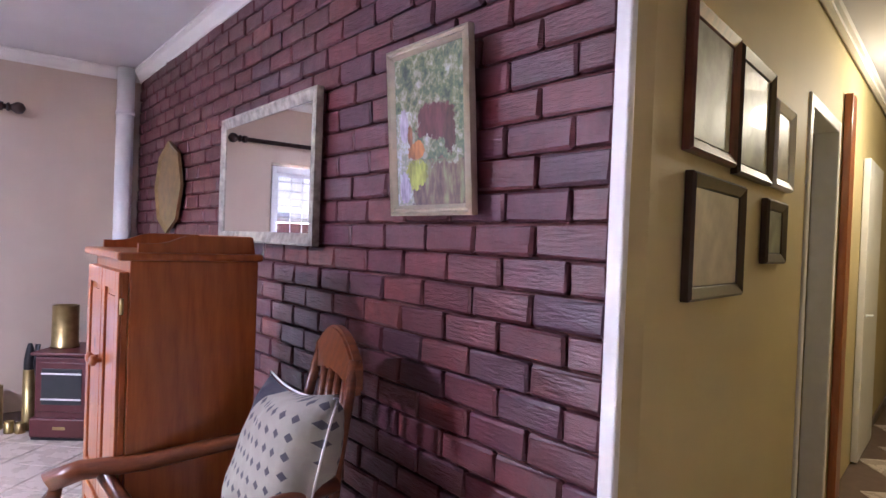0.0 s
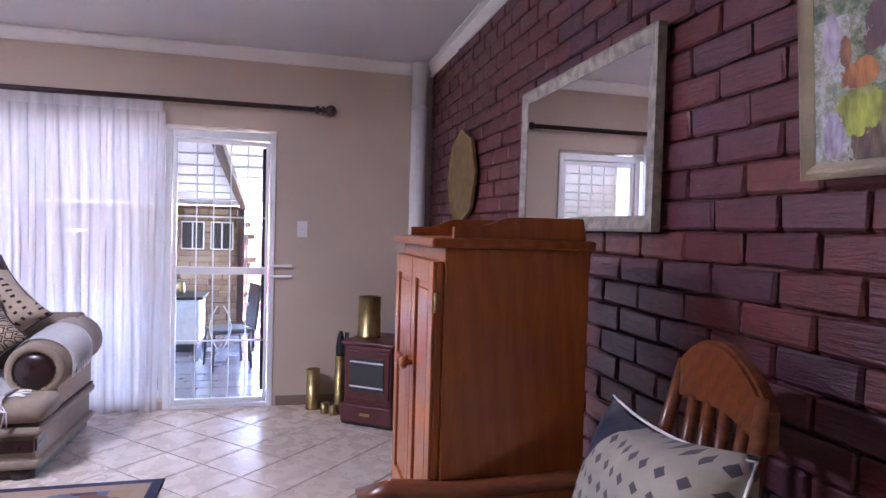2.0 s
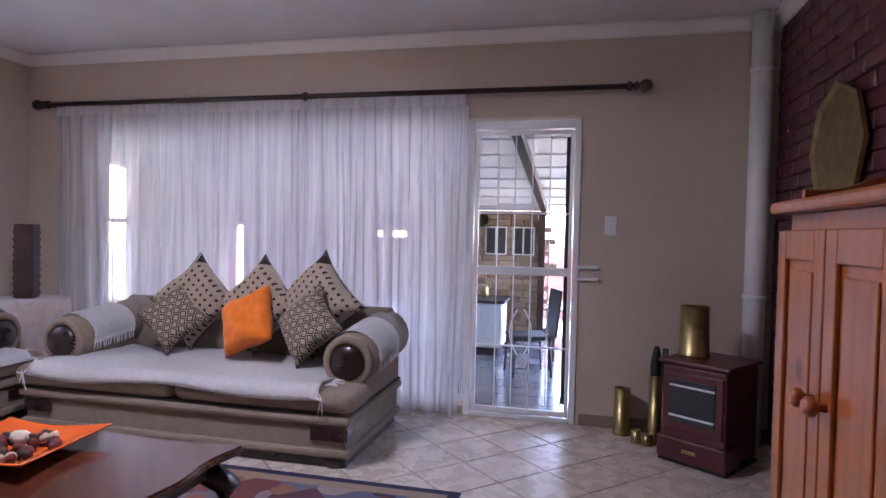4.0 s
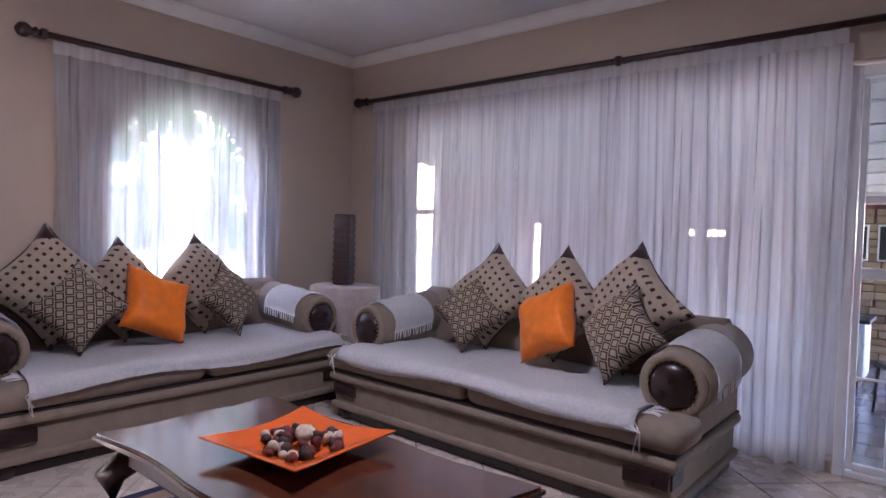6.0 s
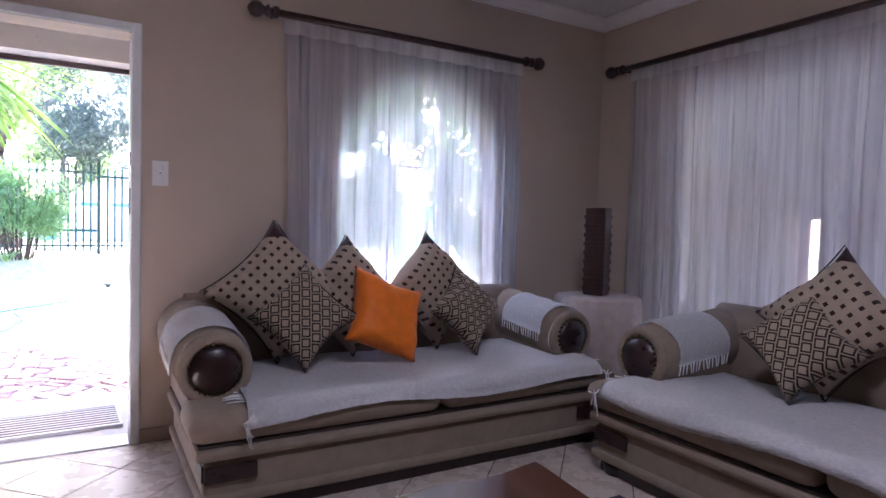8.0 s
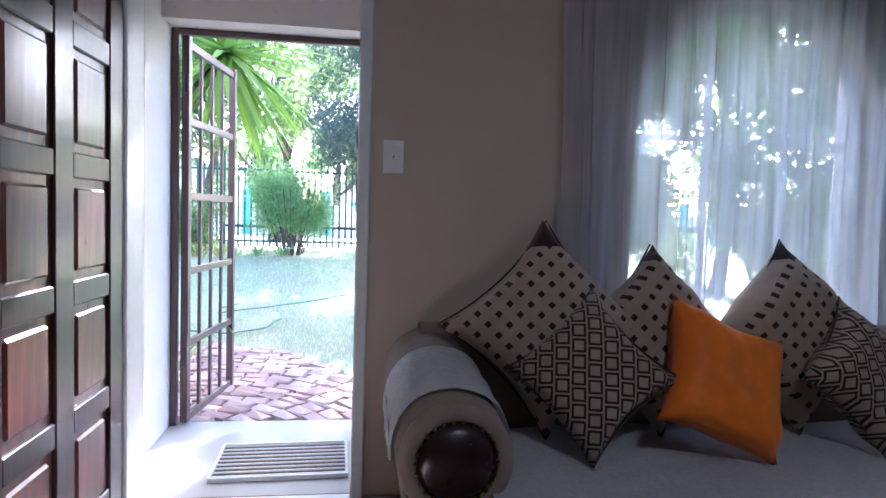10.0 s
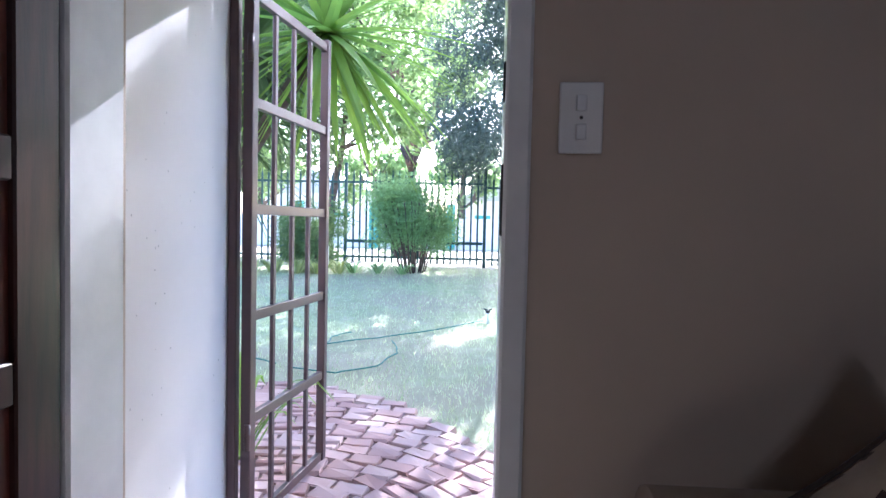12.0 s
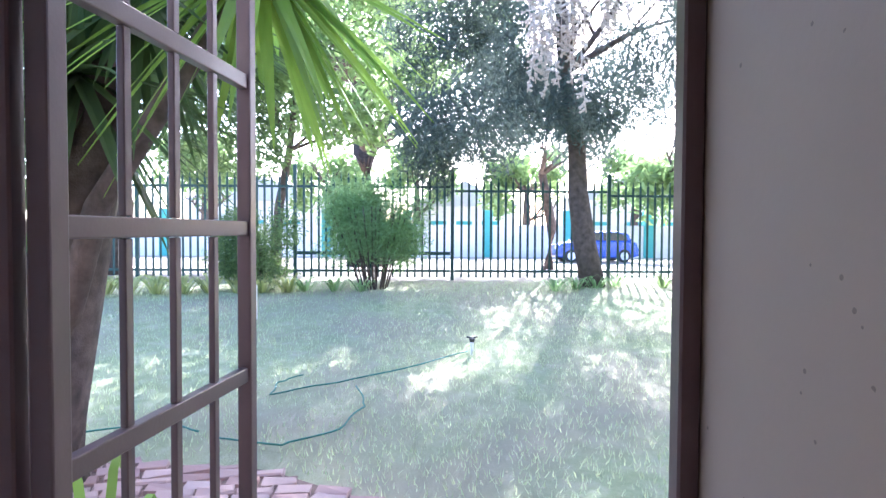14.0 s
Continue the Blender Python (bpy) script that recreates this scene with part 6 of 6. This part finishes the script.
# grass blades on the nearer lawn
n_ = 42000
gx, gy = -5.9 - 9.1 * rng.random(n_) ** 1.3, -4 + 9.5 * rng.random(n_)
keep_ = np.array([x < lerp_curve(y, EDGE) - 0.03 for x, y in zip(gx, gy)])
gx, gy = gx[keep_], gy[keep_]
gzv = np.array([gz(x) for x in gx])
hgt = 0.01 + 0.016 * rng.random(len(gx))
ang = rng.random(len(gx)) * 6.28
w = 0.004
bx, by = w * np.cos(ang), w * np.sin(ang)
tipx, tipy = gx + rng.normal(size=len(gx)) * 0.014, gy + rng.normal(size=len(gx)) * 0.014
co = np.stack([np.stack([gx - bx, gy - by, gzv - 0.02], 1), np.stack([gx + bx, gy + by, gzv - 0.02], 1), np.stack([tipx, tipy, gzv + hgt], 1)], 1).reshape(-1, 3)
me = bpy.data.meshes.new("grass")
me.from_pydata(co.tolist(), [], np.arange(len(co)).reshape(-1, 3).tolist())
me.materials.append(leaf_mat("grass_blade", (0.28, 0.33, 0.15), (0.46, 0.5, 0.28)))
tagged(new("grass", me), "short dry green grass blades", "", "", "stuff")

# ---- covered patio beyond the glass door ----
bm = bmesh.new()
box(bm, -6, 3.5, 5.2, 10.6, -0.45, -0.305)
structure("floor_patio", bm, GROUT, "dark grout bed under the patio slate")
SLATE = tile_mat("dark_patio_slate", (0.12, 0.12, 0.13), (0.2, 0.19, 0.2), 0.2, 0.2)
STONE = tile_mat("patio_wall_stone", (0.22, 0.14, 0.08), (0.4, 0.3, 0.2), 0.8, 0.4)
bm = extrude(bmesh.new(), [(5.2, 2.42), (10.62, 1.66), (10.62, 1.76), (5.2, 2.52)], -6, 3.5, "x")
structure("ceiling_patio", bm, paint_mat("white_patio_ceiling", (0.8, 0.8, 0.82)), "white boarded sloping patio ceiling")
t = thing("ceiling_batten", "thin white joint battens across the patio ceiling", "batten", pose(0, 0, 0))
for k in range(9):
    y = 5.6 + 0.55 * k
    z = 2.42 - 0.14 * (y - 5.2) - 0.006
    part("batten", rounded(-3.5, 2.5, y, y + 0.04, z - 0.016, z - 0.001, 0.003, 1), WHITE, t)
t = thing("roof_beam", "dark purple-brown roof beam running down the patio ceiling", "beam", pose(0, 0, 0))
bm = extrude(bmesh.new(), [(5.3, 2.38), (10.4, 1.665), (10.4, 1.58), (5.3, 2.26)], -0.56, -0.47, "x")
part("beam", bm, DARKWOOD, t)
wall_with_holes("wall_patio_far", "y", 10.4, 10.6, -6, -0.6, -0.45, 1.65, [(-5.98, -5.74, 0.15, 1.34), (-3.32, -3.18, 1.2, 1.3), (-3.06, -2.76, 1.2, 1.3)], MORTAR, "brown stone-clad patio wall")
# west wall's height is added to block low sun and sky from the patio
wall_with_holes("wall_patio_side", "x", -6.1, -6, 5.2, 10.6, -0.45, 2.3, [(7.55, 8.0, 0.3, 2.15)], CREAM, "cream patio wall with narrow openings to the garden, raised to block sun")
t = thing("patio_post", "dark timber post at the open side of the patio", "post", pose(-0.55, 10.3, -0.305))
part("post", rounded(-0.05, 0.05, -0.05, 0.05, 0, 1.93, 0.006), DARKWOOD, t)
for x_ in (-1.27, -0.84):
    t = thing("patio_window", "small dark window in a white frame on the stone wall", "window", pose(x_, 10.36, 1.18))
    part("frame", rounded(-0.17, 0.17, -0.03, 0.0, -0.22, 0.22, 0.004), WHITE, t)
    for s in (-1, 1):
        part("pane", rounded(min(s * 0.012, s * 0.15), max(s * 0.012, s * 0.15), -0.036, -0.029, -0.2, 0.2, 0.002, 1), BLACK, t)
t = thing("wall_clock", "round yellow clock hanging on the patio stone wall", "clock", pose(-1.5, 10.31, 1.51))
part("face", cyl(bmesh.new(), (0, -0.03, 0), (0, 0, 0), 0.11, seg=24), plain("yellow_plastic", (0.75, 0.6, 0.05), 0.4), t)
part("rim", lathe(bmesh.new(), [(0.115, 0.0), (0.12, 0.015), (0.11, 0.035), (0.105, 0.03)], (0, 0, 0), 24, Euler((math.pi / 2, 0, 0)).to_matrix()), BLACK, t)
t = thing("patio_counter", "white-fronted counter with dark worktop under the patio roof", "counter", pose(-1.35, 8.9, -0.305))
part("front", rounded(-1.3, 0.42, -0.28, 0.28, 0.1, 0.68, 0.02), plain("pale_blue_white_panel", (0.6, 0.66, 0.74), 0.35), t)
part("plinth", rounded(-1.26, 0.38, -0.24, 0.24, 0, 0.101, 0.004), BLACK, t)
part("worktop", rounded(-1.34, 0.46, -0.32, 0.32, 0.682, 0.72, 0.008), BLACK, t)
for k in range(6):
    g = thing("glassware", "small pot or jar standing on the patio counter", "jar", pose(-2.3 + 0.22 * k, 8.9 + 0.05 * (k % 2), 0.416), "jars on the patio counter")
    part("body", lathe(bmesh.new(), [(0.03, 0), (0.045, 0.04), (0.035, 0.1 + 0.02 * (k % 3)), (0.025, 0.12 + 0.02 * (k % 3))], (0, 0, 0), 14), (WHITE, BRASS, STEEL, DOORWOOD)[k % 4], g)
t = thing("patio_chair", "dark high-backed patio chair beside the table", "chair", pose(-0.5, 7.7, -0.305, rz=-70))
part("seat", rounded(-0.22, 0.22, -0.22, 0.22, 0.42, 0.47, 0.02), BLACK, t)
bm = tube(bmesh.new(), [(0, 0.2, 0.46), (0, 0.25, 0.7), (0, 0.33, 0.98)], 0.02, 8)
part("backrest", rounded(-0.2, 0.2, 0.2, 0.23, 0.47, 1.0, 0.012), BLACK, t).matrix_local = pose(0, 0, 0, -6, 0, 0)
bm.free()
for x_, y_ in ((-0.19, -0.19), (0.19, -0.19), (-0.19, 0.19), (0.19, 0.19)):
    part("leg", cyl(bmesh.new(), (x_, y_, 0.43), (x_ * 1.1, y_ * 1.15, 0), 0.016, 0.012, 8), BLACK, t)
t = thing("patio_table", "patio table under a white cloth beside the dark chair", "table", pose(0.15, 8.4, -0.305))
part("tabletop", rounded(-0.5, 0.5, -0.5, 0.5, 0.7, 0.73, 0.01), WHITE, t)
for x_ in (-0.42, 0.42):
    for y_ in (-0.42, 0.42):
        part("leg", cyl(bmesh.new(), (x_, y_, 0), (x_, y_, 0.7), 0.022, seg=8), BLACK, t)
# unseen wall on the patio's open east side, added to hold back skylight
wall_with_holes("wall_patio_blocker", "x", 3.4, 3.5, 5.2, 10.6, -0.45, 1.3, [], CREAM, "plain cream unseen wall, added to keep skylight off the patio")
# garden wall seen past the patio post
wall_with_holes("wall_garden", "y", 13.5, 13.7, -1.5, 6, -0.5, 1.05, [], plain("red_garden_brick", (0.36, 0.12, 0.09), 0.85, vary=0.3), "low red brick garden wall beyond the patio")

# ---- bricks of the feature wall, floor tiles, pavers, patio slate and stones: last ----
stock = {}


def piece_mesh(key, size, material, r, chip=0.0):
    """A shared, slightly bevelled block centred on its origin."""
    if key not in stock:
        a, b, c = size
        bm = bmesh.new()
        box(bm, -a / 2, a / 2, -b / 2, b / 2, -c / 2, c / 2)
        bevel(bm, r, 1)
        rr = random.Random(str(key))
        if chip:
            for v in bm.verts:
                v.co += Vector((rr.uniform(-chip, chip), rr.uniform(-chip, chip), rr.uniform(-chip, chip)))
        stock[key] = mesh_of(key[0] if isinstance(key, tuple) else key, bm, material)
    return stock[key]


def joined(name, items, parent, kind="stuff"):
    """The further pieces of a kind as one mesh; items: (mesh, pose)."""
    verts, faces, mats = [], [], []
    for me, m in items:
        n = len(verts)
        verts += [tuple(m @ v.co) for v in me.vertices]
        faces += [[n + i for i in p.vertices] for p in me.polygons]
    me2 = bpy.data.meshes.new(name)
    me2.from_pydata(verts, [], faces)
    me2.materials.append(items[0][0].materials[0])
    ob = new(name, me2)
    ob.parent = parent
    return tagged(ob, "", "", "", kind)


def lay(name, items, parent, near):
    """Lays the 300 pieces nearest a stretch of the plan as parts, the rest as one mesh."""
    items = sorted(items, key=lambda it: (it[1].translation - Vector(near)).length)
    for me, m in items[:300]:
        ob = new(name, me)
        ob.parent = parent
        ob.matrix_local = m
    if items[300:]:
        joined(name + "_rest", items[300:], parent)


R = random.Random(44)
brickwork = tagged(new("wall_brickwork"), "glazed dark red and plum face bricks with deep dark joints", "", "", "structure")
COURSE, LEN = 0.0868, 0.2265
items = []
rows_ = int(H / COURSE) + 1
for j in range(rows_):
    z0, z1 = j * COURSE + 0.0045, min((j + 1) * COURSE - 0.0045, H - 0.002)
    if z1 - z0 < 0.02:
        continue
    y = 0.476
    first = LEN / 2 if j % 2 else LEN
    while y < N - 0.02:
        L_ = min(first, N - 0.004 - y)
        first = LEN
        if L_ > 0.04:
            a = L_ - 0.009
            key = ("brick", round(a, 3), round(z1 - z0, 3), R.randrange(4))
            me = piece_mesh(key, (0.03, a, z1 - z0), BRICK, 0.006, 0.0028)
            items.append((me, pose(E + 0.007 + R.uniform(-0.003, 0.003), y + L_ / 2, (z0 + z1) / 2, R.uniform(-0.4, 0.4), R.uniform(-1, 1), R.uniform(-0.9, 0.9))))
        y += L_
lay("brick", items, brickwork, (E, 1.3, 1.5))

# diagonal floor tiles clipped to the rooms
P_ = 0.3205
tiles = tagged(new("floor_tiles"), "glossy beige ceramic tiles laid diagonally with brown grout", "", "", "structure")
tm = piece_mesh(("tile",), (P_ - 0.006, P_ - 0.006, 0.01), TILE, 0.0016)
items = []
c_, s_ = math.cos(math.pi / 4), math.sin(math.pi / 4)
HI = HALL.inverted()


def floor_inside(x, y):
    if W + 0.0 <= x <= E and S <= y <= N:
        return True
    q = HI @ Vector((x, y, 0))
    return -0.3 < q.x < 6.5 and -1.2 < q.y < (1.2 if 1.92 < q.x < 2.66 else 0.0) and x > E


def clip_tile(cx, cy):
    """A tile cut square along the living room's walls, or None if nothing of it is left."""
    h = (P_ - 0.006) / 2 * math.sqrt(2)
    poly = [(cx + h, cy), (cx, cy + h), (cx - h, cy), (cx, cy - h)]
    for axis, lim, sign in ((0, W + 0.002, 1), (1, N - 0.002, -1), (1, S + 0.002, 1), (0, E - 0.004 if cy > 0.45 or cy < -0.75 else 99, -1)):
        out = []
        for a, b in zip(poly, poly[1:] + poly[:1]):
            ia, ib = sign * (a[axis] - lim) >= 0, sign * (b[axis] - lim) >= 0
            if ia:
                out.append(a)
            if ia != ib:
                u = (lim - a[axis]) / (b[axis] - a[axis])
                out.append((a[0] + (b[0] - a[0]) * u, a[1] + (b[1] - a[1]) * u))
        poly = out
        if len(poly) < 3:
            return None
    return poly


for i in range(-50, 50):
    for j in range(-50, 50):
        u, v = (i + 0.5) * P_, (j + 0.5) * P_
        x, y = -0.07 + u * c_ - v * s_, 3.64 + u * s_ + v * c_
        h = P_ * 0.71
        if W + h < x < E - h and S + h < y < N - h or (x > E + 0.05 and floor_inside(x, y) and y < 0.25 + (x - E) * 0.18):
            items.append((tm, pose(x, y, -0.0052, rz=45)))
        elif W - h < x < E + h and S - h < y < N + h:
            poly = clip_tile(x, y)
            if poly:
                bm = bmesh.new()
                extrude(bm, [(a - x, b - y) for a, b in poly], -0.005, 0.005, "z")
                items.append((mesh_of("tile", bm, TILE), pose(x, y, -0.0052)))
lay("tile", items, tiles, (-1.2, 3.0, 0))

# brick pavers in widening arcs before the porch
PAVER = tile_mat("weathered_red_paver", (0.36, 0.21, 0.18), (0.52, 0.37, 0.32), 0.85, 0.5)
paving = tagged(new("paving"), "weathered reddish clay pavers laid in fanned arcs", "", "", "structure")
items = []
for k in range(2, 36):
    r = 0.12 + k * 0.107
    n_ = max(6, int(2 * math.pi * r / 0.185))
    for q in range(n_):
        a = 2 * math.pi * (q + 0.5 * (k % 2)) / n_
        x, y = -5.3 + r * math.cos(a), 0.9 + r * math.sin(a) 
        if x < -5.66 and x > lerp_curve(y, EDGE) + 0.05 and -1.3 < y < 3.2:
            key = ("paver", R.randrange(8))
            me = piece_mesh(key, (0.096, 0.168, 0.05), PAVER, 0.007, 0.009)
            items.append((me, pose(x, y, -0.078 + R.uniform(-0.005, 0.005), R.uniform(-1.5, 1.5), R.uniform(-1.5, 1.5), math.degrees(a) + R.uniform(-9, 9))))
lay("paver", items, paving, (-6.4, 1.5, 0))
out = [(-5.62, 2.95), (-5.62, -1.3)] + [(lerp_curve(y, EDGE) + 0.04, y) for y in [-1.3 + 0.25 * k for k in range(18)]]
bm = extrude(bmesh.new(), out, -0.2, -0.072, "z")
structure("paving_bed", bm, plain("sandy_joints", (0.2, 0.13, 0.1), 0.95, vary=0.3, bump=0.4), "sandy bed under the pavers")

# patio slate and stone cladding
pat = tagged(new("patio_tiles"), "dark blue-grey glossy slate tiles of the patio", "", "", "structure")
items = []
for i in range(20):
    for j in range(17):
        x, y = -3.6 + i * 0.305 + 0.15 * (j % 2), 5.36 + j * 0.305
        if x < 2.2:
            items.append((piece_mesh(("slate", (i + j) % 3), (0.295, 0.295, 0.012), SLATE, 0.002), pose(x, y, -0.3 + R.uniform(-0.001, 0.001), R.uniform(-0.2, 0.2), R.uniform(-0.2, 0.2))))
lay("slate", items, pat, (-0.3, 6.5, 0))
clad = tagged(new("stone_cladding"), "uneven brown ledge stones on the patio wall", "", "", "structure")
items = []
for j in range(20):
    x = -2.4 + R.uniform(0, 0.1)
    z = -0.2 + j * 0.092
    while x < -0.62:
        L_ = R.uniform(0.12, 0.34)
        items.append((piece_mesh(("stone", int(L_ * 20), R.randrange(3)), (int(L_ * 20) / 20 + 0.03, 0.04, 0.084), STONE, 0.01, 0.005), pose(x + L_ / 2, 10.38 - R.uniform(0, 0.02), z)))
        x += int(L_ * 20) / 20 + 0.04
lay("stone", items, clad, (-1, 10.4, 1))
